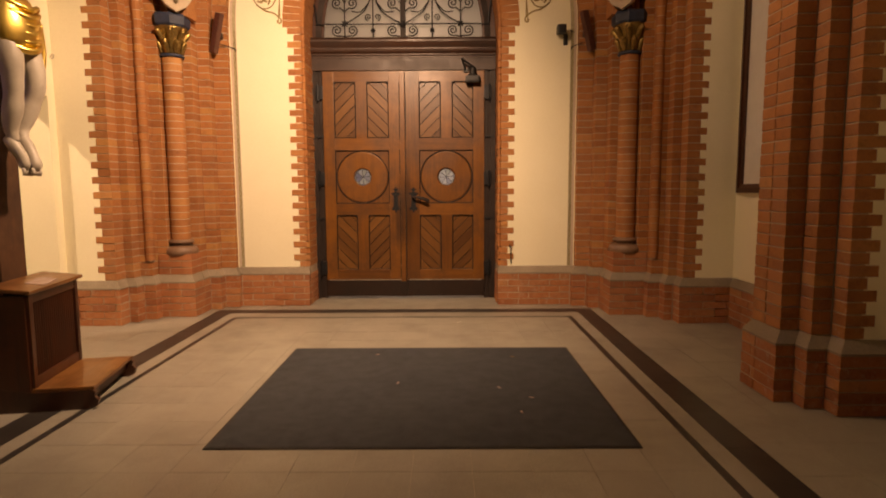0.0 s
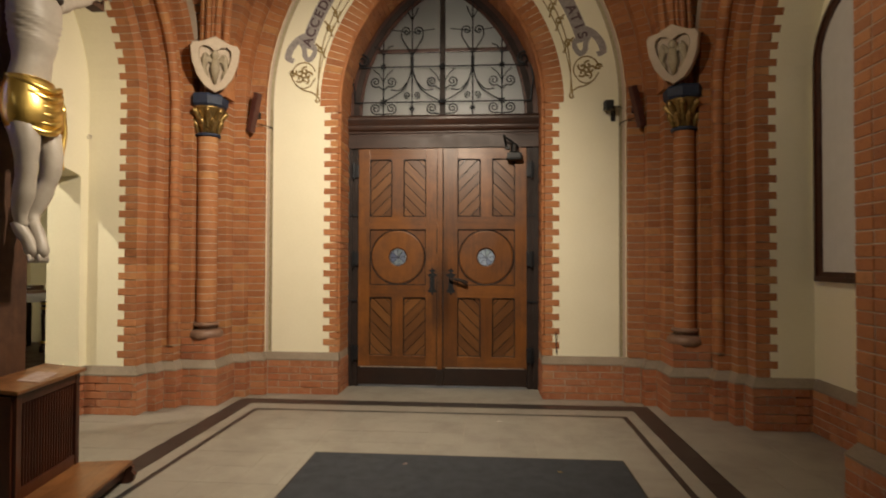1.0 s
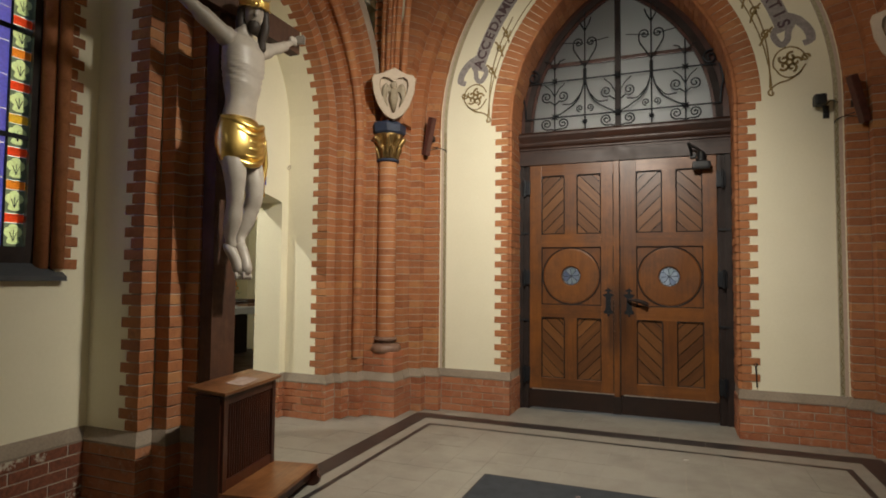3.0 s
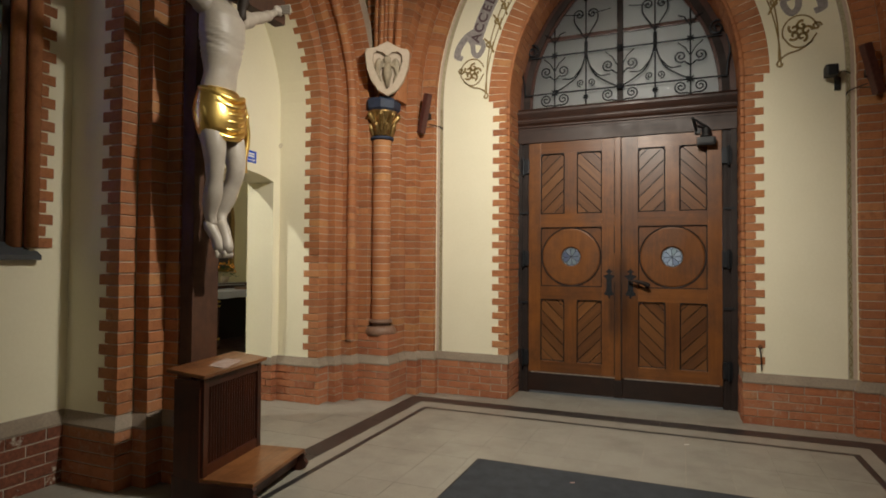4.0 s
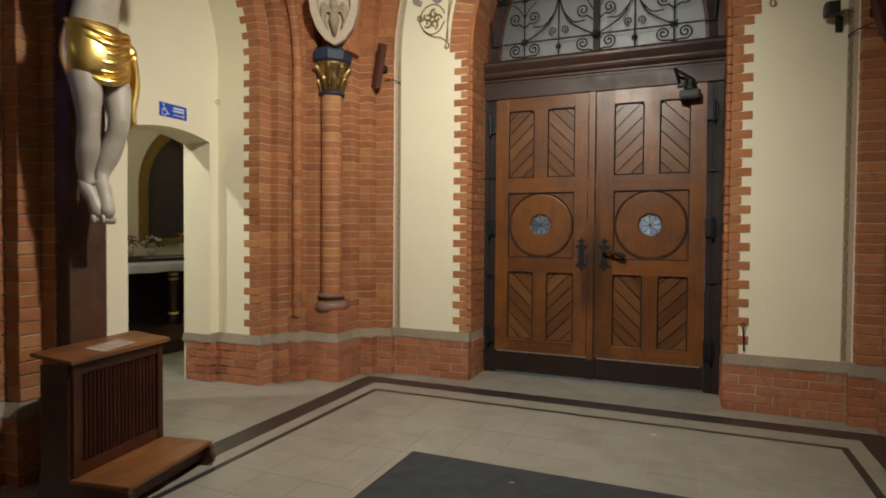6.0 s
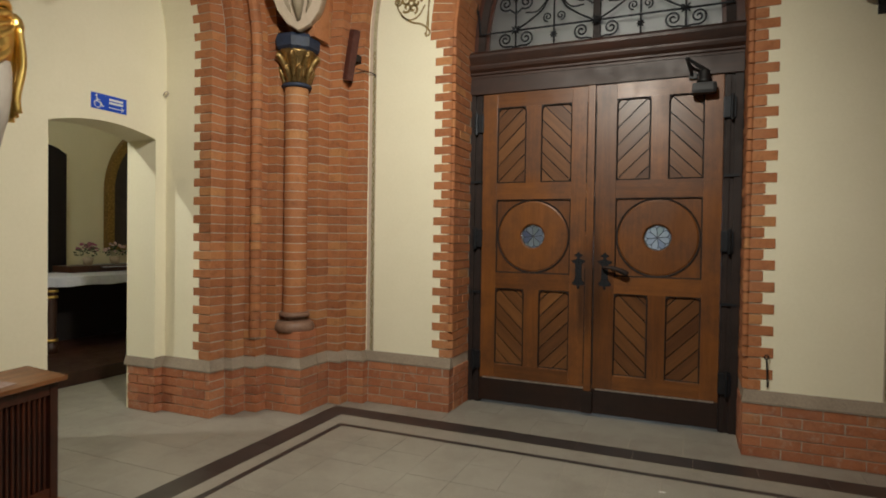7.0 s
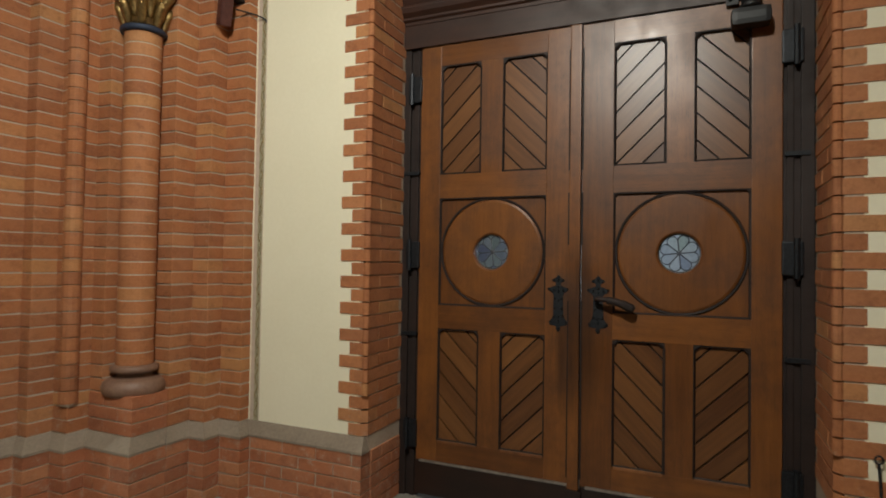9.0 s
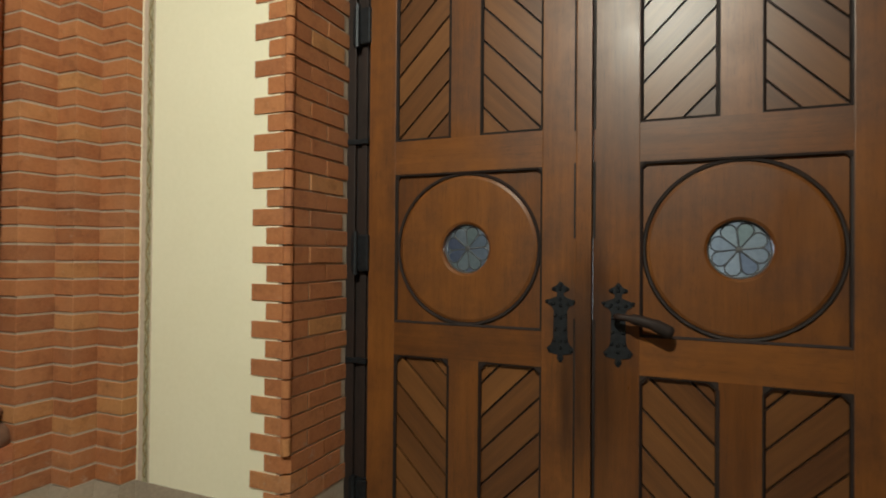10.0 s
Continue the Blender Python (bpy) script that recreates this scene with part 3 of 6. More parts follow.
# ---- piers towards the nave ----
def pier(s, name, xs, corner, wall_x):
    """xs, corner: the outermost corner; each further step goes 0.125 aside and towards the nave."""
    rows = [(xs + 0.125 * i, corner - 0.125 * i) for i in range(3)]
    bm = bmesh.new()
    back = -2.90
    for x, y in rows:
        box(bm, s * (x + 0.006), s * 3.5, y + 0.006, back - 0.006, -0.05, 6.6)
        box(bm, s * (x - PROUD + 0.006), s * 3.5, y - PROUD + 0.006, back + PROUD - 0.006, -0.05, 0.40)
    core = tagged(part(name, bm, JOINT), "stepped red brick pier between the door bay and the nave", "pier", kind="structure")
    for i, (x, y) in enumerate(rows):
        a, b = sorted((s * x, s * (x + 0.12)))
        if i == 2:
            stack(core, a, b, y, y + 0.12, 0.06 * s, BASE, 47)
        elif i:
            stack(core, a, b, y, y + 0.25, None, BASE, 47)
        else:
            stack(core, a, b, y, y + 0.17, None, BASE, 47)
            stack(core, a, b, y + 0.18, back, None, BASE, 47)
        me = brick_mesh(*sorted((s * (x - PROUD), s * (x + 0.12 - PROUD if i < 2 else wall_x))), y - PROUD, y + 0.2, PLINTH_BRICK)
        for k in range(5):
            lay(me, core, 0, 0, FL + k * COURSE + 0.003)
    p, q = (s * (xs - PROUD), corner + 0.2), (s * (xs - PROUD), back + PROUD)
    run(core, *((q, p) if s > 0 else (p, q)), 5)
    bm = bmesh.new()
    for x, y in rows:
        sloped_cap(bm, rect(s * (x - PROUD - 0.004), s * wall_x, y - PROUD - 0.004, back + PROUD), rect(s * (x + 0.003), s * wall_x, y - 0.002, back), 0.40, 0.415, BASE)
    part("plinth_cap", bm, CAP, core, "grey cement sloping cap")
    y = rows[2][1]
    part("plaster_strip", boxed(*sorted((s * (rows[2][0] + 0.10), s * wall_x)), y + 0.004, y + 0.1, 0.45, 6.6), PLASTER, core, "cream plastered strip")
    return core


pier_west = pier(-1, "pier_west", 2.56, -3.20, 3.32)
pier_east = pier(1, "pier_east", 2.66, -3.235, 3.32)

# plinths of the side walls
for s, core, y0, y1, x in ((1, wall_east, -1.05, -2.9, 3.45), (-1, wall_nave_west, -3.46, -5.6, 3.3), (1, wall_nave_east, -3.5, -5.6, 3.3)):
    xx = s * (x - PROUD)
    p, q = (xx, y0), (xx, y1)
    n = 5
    run(core, *((q, p) if s < 0 else (p, q)), n, mat=FLAKING if core is wall_nave_west else None)
    part("plinth_joints", boxed(*sorted((xx + s * 0.006, s * x)), y1, y0, 0, FL + n * COURSE), MORTAR, core)
    bm = bmesh.new()
    z = FL + n * COURSE
    sloped_cap(bm, rect(xx - s * 0.004, s * (x + 0.02), y1, y0), rect(s * (x - 0.003), s * (x + 0.02), y1, y0), z - 0.005, z + 0.01, z + 0.09)
    part("plinth_cap", bm, CAP, core, "grey cement sloping cap")
run(wall_west, (-3.76, PASS_A + 0.015 - 0.03), (-3.43, PASS_A + 0.015 - 0.03), 5)
bm = bmesh.new()
sloped_cap(bm, rect(-3.8, -3.43, PASS_A - 0.02, 0), rect(-3.8, -3.45, PASS_A + 0.003, 0), 0.40, 0.415, BASE)
part("plinth_cap", bm, CAP, wall_west, "grey cement sloping cap")

# ---- more materials ----
GOLD = plain("gilding", (0.93, 0.66, 0.2), 0.3, 1.0, 0.12, 12)
OLD_GOLD = plain("old_gilding", (0.30, 0.2, 0.075), 0.4, 0.9, 0.4, 40)
NAVY = plain("dark_blue_paint", (0.02, 0.03, 0.06), 0.6, 0.0, 0.3, 20)
SHIELD_PAINT = speckled("shield_paint", (0.44, 0.35, 0.26), (0.56, 0.46, 0.35), 30, 0.7, 0.1)
ANGEL_PAINT = speckled("relief_paint", (0.26, 0.21, 0.14), (0.42, 0.35, 0.24), 40, 0.6)
BROWN_METAL = plain("brown_housing", (0.075, 0.024, 0.018), 0.5, 0.0, 0.3, 30)
BLACK = plain("black_plastic", (0.006, 0.006, 0.007), 0.5)
OCHRE = plain("ochre_stencil", (0.25, 0.175, 0.065), 0.9, 0.0, 0.25, 60)
GREY_STENCIL = plain("grey_stencil", (0.30, 0.27, 0.26), 0.9, 0.0, 0.25, 30)
LETTER = plain("letter_paint", (0.10, 0.065, 0.07), 0.9)
LINE = plain("rope_stencil", (0.40, 0.36, 0.23), 0.9, 0.0, 0.3, 80)
PINK_EDGE = plain("pink_edge", (0.52, 0.42, 0.33), 0.9, 0.0, 0.1, 30)
BASE_STONE = speckled("glazed_base", (0.16, 0.09, 0.06), (0.30, 0.18, 0.12), 40, 0.5)
PINE = wood_material("worn_pine", (0.045, 0.012, 0.004), (0.36, 0.15, 0.045), "y", 0.36, 0.2)
RED_OAK = wood_material("stained_oak", (0.022, 0.0055, 0.0025), (0.09, 0.023, 0.008), "z", 0.34, 0.2)
CROSS_WOOD = wood_material("cross_wood", (0.03, 0.012, 0.006), (0.11, 0.045, 0.019), "z", 0.6, 0.0)
SKIN_PAINT = speckled("painted_wood", (0.30, 0.26, 0.215), (0.43, 0.385, 0.325), 14, 0.45, 0.1)
HAIR_PAINT = plain("dark_brown_paint", (0.03, 0.02, 0.014), 0.6)
SIGN_BLUE = plain("sign_blue", (0.012, 0.07, 0.55), 0.4, 0.0, 0.05)
WHITE = plain("white_paint", (0.8, 0.8, 0.8), 0.5, 0.0, 0.04)
LINEN = speckled("white_linen", (0.46, 0.47, 0.56), (0.58, 0.59, 0.68), 60, 0.9, 0.2)
PAPER = speckled("printed_paper", (0.22, 0.12, 0.09), (0.48, 0.4, 0.36), 22, 0.7, 0.0)
CHART = speckled("pale_board", (0.56, 0.55, 0.53), (0.66, 0.65, 0.63), 9, 0.5, 0.05)
LEAF = plain("leaf", (0.03, 0.075, 0.02), 0.5, 0.0, 0.5, 30)
BLOOM_PINK = plain("pink_petals", (0.36, 0.12, 0.2), 0.6, 0.0, 0.3, 50)
BLOOM_PALE = plain("pale_petals", (0.7, 0.5, 0.48), 0.6, 0.0, 0.3, 50)
BLOOM_YELLOW = plain("orange_petals", (0.7, 0.3, 0.03), 0.6, 0.0, 0.3, 50)
NEAR_BLACK = plain("near_black", (0.012, 0.008, 0.008), 0.9)


def glass_material(name, colour, rough=0.05):
    def build(nt, b):
        b.inputs["Base Color"].default_value = (*colour, 1)
        b.inputs["Transmission Weight"].default_value = 1.0
        b.inputs["Roughness"].default_value = rough
        n = noise_tex(nt, world_coords(nt), 14, 3)
        bump(nt, b, n, 0.15, 0.004)
    return material(name, build)


PANE = glass_material("old_glass", (0.66, 0.67, 0.66), 0.5)


def rosette_glass(nt, b):
    info = nt.nodes.new("ShaderNodeObjectInfo")
    tint = ramp(nt, info.outputs["Random"], (0.0, (0.22, 0.23, 0.42)), (0.35, (0.50, 0.54, 0.60)), (0.65, (1.0, 1.0, 0.97)), (1.0, (0.62, 0.72, 0.54)))
    ripple = noise_tex(nt, world_coords(nt), 45, 4, 0.6)
    nt.links.new(mix(nt, 0.45, tint, ramp(nt, ripple, (0.35, (0.3, 0.32, 0.36)), (0.62, (1, 1, 1))), "MULTIPLY"), b.inputs["Base Color"])
    b.inputs["Transmission Weight"].default_value = 1.0
    b.inputs["Roughness"].default_value = 0.1
    b.inputs["IOR"].default_value = 1.08
    bump(nt, b, ripple, 0.4, 0.004)


LEAD = plain("old_lead", (0.09, 0.09, 0.095), 0.6, 0.3, 0.3, 60)
CLEAR = material("rosette_glass", rosette_glass)


def pattern(bm, mat4):
    bmesh.ops.transform(bm, matrix=mat4, verts=bm.verts)
    return bm


def spiral(cx, cz, r, start, turns=1.6, hand=1, n=26, y=0.0, r_end=0.15):
    return [(cx + r * (1 - (1 - r_end) * i / n) * math.cos(start + hand * turns * 2 * math.pi * i / n), y,
             cz + r * (1 - (1 - r_end) * i / n) * math.sin(start + hand * turns * 2 * math.pi * i / n)) for i in range(n + 1)]


def bend(points, n=14):
    """A smooth curve (Catmull-Rom) through a few points."""
    p = [Vector(q) for q in points]
    p = [2 * p[0] - p[1]] + p + [2 * p[-1] - p[-2]]
    out = []
    for a, b, c, d in zip(p, p[1:], p[2:], p[3:]):
        for i in range(n):
            t = i / n
            out.append(0.5 * ((2 * b) + (c - a) * t + (2 * a - 5 * b + 4 * c - d) * t * t + (3 * b - a - 3 * c + d) * t ** 3))
    return out + [p[-2]]


def flower(bm, x, y, z, r):
    for k in range(8):
        a = k * math.pi / 4
        tube(bm, [(x, y, z), (x + r * 0.6 * math.cos(a), y - 0.006, z + r * 0.6 * math.sin(a)), (x + r * math.cos(a), y, z + r * math.sin(a))], [0.006, 0.009, 0.002], 5)
    bmesh.ops.create_icosphere(bm, subdivisions=1, radius=r * 0.35, matrix=Matrix.Translation((x, y - 0.006, z)))


WORN_STEEL = plain("worn_steel", (0.34, 0.31, 0.28), 0.42, 0.7, 0.35, 25)
KICK = wood_material("kick_oak", (0.006, 0.0025, 0.0018), (0.026, 0.009, 0.0045), "x", 0.42, 0.1)


# ---- the double door ----
LEAF_Y = 0.42
AXIS = -0.035
PAN_Z = ((2.063, 2.757), (0.395, 1.096))
door = tagged(new("door_1"), "closed double-leaf oak door with herringbone panels and round windows", "door", kind="structure")


def herringbone(x0, x1, z0, z1, rising, parent):
    """Slanted boards that fill a panel; single boards."""
    w = 0.145
    phase = -0.006 if z0 > 2 else 0.008
    a = x1 - x0
    for k in range(-4, 12):
        base = z0 - a + k * w + phase
        # a slanted band, cut to the panel
        poly = [(x0, base), (x1, base + a), (x1, base + a + w - 0.014), (x0, base + w - 0.014)]
        if not rising:
            poly = [(x0 + x1 - x, z) for x, z in poly][::-1]
        for sign, lim in ((1, z0), (-1, z1)):
            out = []
            for (xa, za), (xb, zb) in zip(poly, poly[1:] + poly[:1]):
                ina, inb = sign * (za - lim) >= 0, sign * (zb - lim) >= 0
                if ina:
                    out.append((xa, za))
                if ina != inb:
                    t = (lim - za) / (zb - za)
                    out.append((xa + t * (xb - xa), lim))
            poly = out
            if len(poly) < 3:
                break
        if len(poly) < 3:
            continue
        y = LEAF_Y + 0.024
        bm = bmesh.new()
        front, back = [bm.verts.new((x, y, z)) for x, z in poly], [bm.verts.new((x, y + 0.012, z)) for x, z in poly]
        bm.faces.new(front)
        bm.faces.new(back[::-1])
        for i in range(len(poly)):
            j = (i + 1) % len(poly)
            bm.faces.new((front[i], front[j], back[j], back[i]))
        part("board", bm, OAK_SLANT[0 if rising else 1], parent)


def slanted_wood(name, turn):
    def build(nt, b):
        t, m = nt.nodes.new("ShaderNodeTexCoord"), nt.nodes.new("ShaderNodeMapping")
        m.inputs["Rotation"].default_value = (0, radians(turn), 0)
        nt.links.new(t.outputs["Object"], m.inputs[0])
        m2 = nt.nodes.new("ShaderNodeMapping")
        m2.inputs["Scale"].default_value = (2, 26, 30)
        nt.links.new(m.outputs[0], m2.inputs[0])
        info = nt.nodes.new("ShaderNodeObjectInfo")
        grain = noise_tex(nt, m2.outputs[0], 1.0, 6, 0.65)
        c = mix(nt, 0.5, ramp(nt, grain, (0.3, (0.06, 0.02, 0.006)), (0.7, (0.19, 0.077, 0.021))), ramp(nt, info.outputs["Random"], (0, (0.05, 0.018, 0.006)), (1, (0.22, 0.096, 0.027))))
        nt.links.new(c, b.inputs["Base Color"])
        b.inputs["Roughness"].default_value = 0.36
        b.inputs["Coat Weight"].default_value = 0.14
        b.inputs["Coat Roughness"].default_value = 0.36
        bump(nt, b, grain, 0.12, 0.003)
    return material(name, build)


OAK_SLANT = (slanted_wood("oak_rising", 45), slanted_wood("oak_falling", -45))


def panel_moulding(bm, x0, x1, z0, z1, cut=0.03):
    pts = [(x0, z0), (x1, z0), (x1, z1 - cut), (x1 - cut, z1), (x0 + cut, z1), (x0, z1 - cut)]
    ring = [(x, LEAF_Y + 0.012, z) for x, z in pts]
    for a, b in zip(ring, ring[1:] + ring[:1]):
        tube(bm, [a, b], 0.0115, 6)
    for cx, sx in ((x0, 1), (x1, -1)):                  # rounded upper corners
        v = [(cx, z1 - cut), (cx + sx * cut, z1), (cx, z1)]
        v = v if sx < 0 else v[::-1]
        f, b = [bm.verts.new((x, LEAF_Y + 0.001, z)) for x, z in v], [bm.verts.new((x, LEAF_Y + 0.03, z)) for x, z in v]
        bm.faces.new(f)
        bm.faces.new(b[::-1])
        for i in range(3):
            bm.faces.new((f[i], f[(i + 1) % 3], b[(i + 1) % 3], b[i]))


def door_leaf(s):
    X = lambda d: AXIS + s * d
    bm = bmesh.new()
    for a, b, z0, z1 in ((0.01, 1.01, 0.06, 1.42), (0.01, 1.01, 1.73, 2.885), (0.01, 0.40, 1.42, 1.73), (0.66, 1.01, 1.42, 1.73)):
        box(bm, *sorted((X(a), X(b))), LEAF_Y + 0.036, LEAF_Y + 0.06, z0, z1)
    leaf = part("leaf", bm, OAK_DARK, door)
    edges = (0.03 if s < 0 else 0.016, 0.19, 0.463, 0.603, 0.872, 1.01)
    bz = dict(bevel=0.004)
    for a, b, wood in ((edges[0], edges[1], OAK_HANDLED), (edges[4], edges[5], OAK)):
        part("stile", boxed(*sorted((X(a), X(b))), LEAF_Y, LEAF_Y + 0.05, 0.26, 2.885, **bz), wood, leaf)
    for z0, z1 in ((2.757, 2.885), (1.913, 2.063), (1.096, 1.241), (0.262, 0.395)):
        part("rail", boxed(*sorted((X(edges[1]), X(edges[4]))), LEAF_Y + 0.001, LEAF_Y + 0.05, z0, z1), OAK_X, leaf)
    for z0, z1 in PAN_Z:
        part("muntin", boxed(*sorted((X(edges[2]), X(edges[3]))), LEAF_Y + 0.002, LEAF_Y + 0.05, z0, z1), OAK, leaf)
        for i, (a, b) in enumerate(((edges[1], edges[2]), (edges[3], edges[4]))):
            x0, x1 = sorted((X(a), X(b)))
            left = (x0 + x1) / 2 < X((edges[1] + edges[4]) / 2)
            herringbone(x0, x1, z0, z1, left if z0 > 2 else not left, leaf)
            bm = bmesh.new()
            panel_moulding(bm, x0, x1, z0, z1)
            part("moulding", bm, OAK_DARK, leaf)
            if z0 < 1:
                part("ledge", boxed(x0 + 0.01, x1 - 0.01, LEAF_Y - 0.003, LEAF_Y + 0.02, z0 - 0.012, z0 + 0.004, bevel=0.003), PINE, leaf, "worn pale ledge")
    # square panel with its round window
    x0, x1 = sorted((X(edges[1]), X(edges[4])))
    cx, cz = (x0 + x1) / 2, 1.577
    bm = bmesh.new()
    panel_moulding(bm, x0, x1, 1.241, 1.913, 0.02)
    part("moulding", bm, OAK_DARK, leaf)
    n = 64
    sq = []
    for i in range(n):
        a = 2 * math.pi * i / n
        k = min(0.5 * (x1 - x0) / max(abs(math.cos(a)), 1e-6), 0.336 / max(abs(math.sin(a)), 1e-6))
        sq.append((cx + k * math.cos(a), cz + k * math.sin(a)))
    ringed = lambda r, y: [(cx + r * math.cos(2 * math.pi * i / n), y, cz + r * math.sin(2 * math.pi * i / n)) for i in range(n)]
    bm = sweep(bmesh.new(), [[(x, LEAF_Y + 0.02, z) for x, z in sq], ringed(0.322, LEAF_Y + 0.02)], caps=False)
    part("panel", bm, OAK, leaf)
    bm = sweep(bmesh.new(), [ringed(0.322, LEAF_Y + 0.032), ringed(0.318, LEAF_Y + 0.016), ringed(0.305, LEAF_Y + 0.010), ringed(0.118, LEAF_Y + 0.010), ringed(0.108, LEAF_Y + 0.018), ringed(0.105, LEAF_Y + 0.06)], caps=False)
    part("disc", bm, OAK, leaf)
    bm = tube(bmesh.new(), ringed(0.327, LEAF_Y + 0.016) + ringed(0.327, LEAF_Y + 0.016)[:1], 0.008, 6)
    part("ring_moulding", bm, OAK_DARK, leaf)
    rosette = part("round_window", tube(bmesh.new(), ringed(0.107, LEAF_Y + 0.045) + ringed(0.107, LEAF_Y + 0.045)[:1], 0.006, 6), IRON, leaf, "leaded rosette glass")
    y = LEAF_Y + 0.043
    lead = bmesh.new()
    polar = lambda r, a: (cx + r * math.cos(a), y, cz + r * math.sin(a))
    for k in range(8):
        a = k * math.pi / 4 + 0.1
        step = math.pi / 4
        lobe = [(0.066, a), (0.082, a + 0.06 * step), (0.094, a + 0.22 * step), (0.100, a + 0.5 * step), (0.094, a + 0.78 * step), (0.082, a + 0.94 * step), (0.066, a + step)]
        bm = bmesh.new()
        bm.faces.new([bm.verts.new((x, yy + 0.003, z)) for x, yy, z in [polar(0.002, a + step / 2)] + [polar(*p) for p in lobe]])
        part("glass_piece", bm, CLEAR, rosette)
        bm = bmesh.new()
        fill = [(0.060, a), (0.083, a + 0.08 * step), (0.104, a + 0.3 * step), (0.106, a), (0.104, a - 0.3 * step), (0.083, a - 0.08 * step)]
        bm.faces.new([bm.verts.new((x, yy + 0.005, z)) for x, yy, z in [polar(*p) for p in fill]])
        part("glass_piece", bm, CLEAR, rosette)
        tube(lead, [polar(*p) for p in lobe], 0.0033, 5)
        tube(lead, [polar(0.0, a), polar(0.07, a)], 0.0036, 5)
    tube(lead, ringed(0.104, y) + ringed(0.104, y)[:1], 0.004, 6)
    bmesh.ops.create_icosphere(lead, subdivisions=2, radius=0.013, matrix=Matrix.LocRotScale((cx, y, cz), None, (1, 0.35, 1)))
    part("lead_came", lead, LEAD, rosette)
    part("kick_board", boxed(*sorted((X(0.03), X(1.01))), LEAF_Y - 0.012, LEAF_Y + 0.05, 0.05, 0.262, bevel=0.006), KICK, leaf, "dark kick board")
    part("worn_edge", boxed(*sorted((X(0.05), X(0.98))), LEAF_Y - 0.02, LEAF_Y - 0.005, 0.255, 0.268, bevel=0.003), WORN_STEEL, leaf, "worn grey metal strip")
    # ornate escutcheon
    px = X(0.112)
    half = [(0.004, 1.122), (0.014, 1.138), (0.009, 1.152), (0.046, 1.158), (0.056, 1.176), (0.036, 1.196), (0.029, 1.22), (0.027, 1.33), (0.036, 1.346), (0.05, 1.353), (0.062, 1.368), (0.036, 1.378), (0.014, 1.387), (0.013, 1.402), (0.036, 1.411), (0.036, 1.42), (0.016, 1.43), (0.004, 1.446)]
    shape = [(px + w, z) for w, z in half] + [(px - w, z) for w, z in half[::-1]]
    bm = sweep(bmesh.new(), [[(x, LEAF_Y + 0.002, z) for x, z in shape], [(x, LEAF_Y - 0.004, z) for x, z in shape]])
    studs = [(0, 1.136), (0, 1.432), (0, 1.416), (0, 1.375), (0, 1.352), (0, 1.30), (0, 1.18), (0, 1.205)]
    studs += [(h * w, z) for h in (-1, 1) for w, z in ((0.045, 1.172), (0.055, 1.366), (0.028, 1.358), (0.026, 1.416), (0.02, 1.255), (0.024, 1.21), (0.02, 1.31))]
    for u, z in studs:
        bmesh.ops.create_icosphere(bm, subdivisions=1, radius=0.0085, matrix=Matrix.LocRotScale((px + u, LEAF_Y - 0.005, z), None, (1, 0.75, 1)))
    plate = part("escutcheon", bm, IRON, leaf, "black wrought iron plate")
    if s > 0:
        bm = tube(bmesh.new(), bend([(px, LEAF_Y, 1.32), (px, LEAF_Y - 0.055, 1.32), (px + 0.05, LEAF_Y - 0.07, 1.318), (px + 0.13, LEAF_Y - 0.07, 1.30), (px + 0.20, LEAF_Y - 0.066, 1.268)], 6), [0.011] * 7 + [0.013] * 6 + [0.02] * 6 + [0.024] * 5 + [0.014], 10)
        part("lever", bm, OAK_DARK, leaf, "dark turned door lever", smooth=True)
    return leaf


left_leaf, right_leaf = door_leaf(-1), door_leaf(1)
bm = box(bmesh.new(), AXIS - 0.05, AXIS + 0.012, LEAF_Y - 0.022, LEAF_Y + 0.02, 0.24, 2.885, bevel=0.005)
astragal = part("astragal", bm, OAK_HANDLED, left_leaf)
part("foot_block", boxed(AXIS - 0.062, AXIS + 0.03, LEAF_Y - 0.035, LEAF_Y + 0.02, 0.05, 0.24, bevel=0.006), KICK, left_leaf, "dark block at the foot")
# no groove is cut: dark strips beside the astragal paint in its shade
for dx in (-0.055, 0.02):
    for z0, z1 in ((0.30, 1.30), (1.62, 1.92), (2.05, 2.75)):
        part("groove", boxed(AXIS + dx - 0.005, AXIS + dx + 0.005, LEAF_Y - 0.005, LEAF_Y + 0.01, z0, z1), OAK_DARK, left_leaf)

# the frame, hinges and lintel
for s in (-1, 1):
    X = lambda d: AXIS + s * d
    bm = box(bmesh.new(), *sorted((X(1.015), X(1.17))), 0.445, 0.54, 0.0, 3.02)
    box(bm, *sorted((X(1.03), X(1.06))), 0.432, 0.446, 0.0, 3.0, bevel=0.004)
    box(bm, *sorted((X(1.09), X(1.15))), 0.425, 0.446, 0.0, 3.0, bevel=0.006)
    post = part("door_frame", bm, OAK_DARK, door)
    for z in (2.62, 1.555, 0.42):
        bm = box(bmesh.new(), *sorted((X(1.005), X(1.10))), 0.405, 0.446, z - 0.085, z + 0.085, bevel=0.008)
        tube(bm, [(X(1.07), 0.40, z - 0.10), (X(1.07), 0.40, z + 0.10)], 0.014, 8)
        part("hinge", bm, IRON, post, "black iron strap hinge")
    for z in (2.08, 1.05):
        part("collar", boxed(*sorted((X(1.02), X(1.13))), 0.418, 0.446, z - 0.012, z + 0.012, bevel=0.003), IRON, post)
lintel = part("lintel", boxed(AXIS - 1.15, AXIS + 1.15, 0.405, 0.54, 2.89, 3.04, bevel=0.004), OAK_DARK_X, door, "dark oak lintel with a moulded cornice")
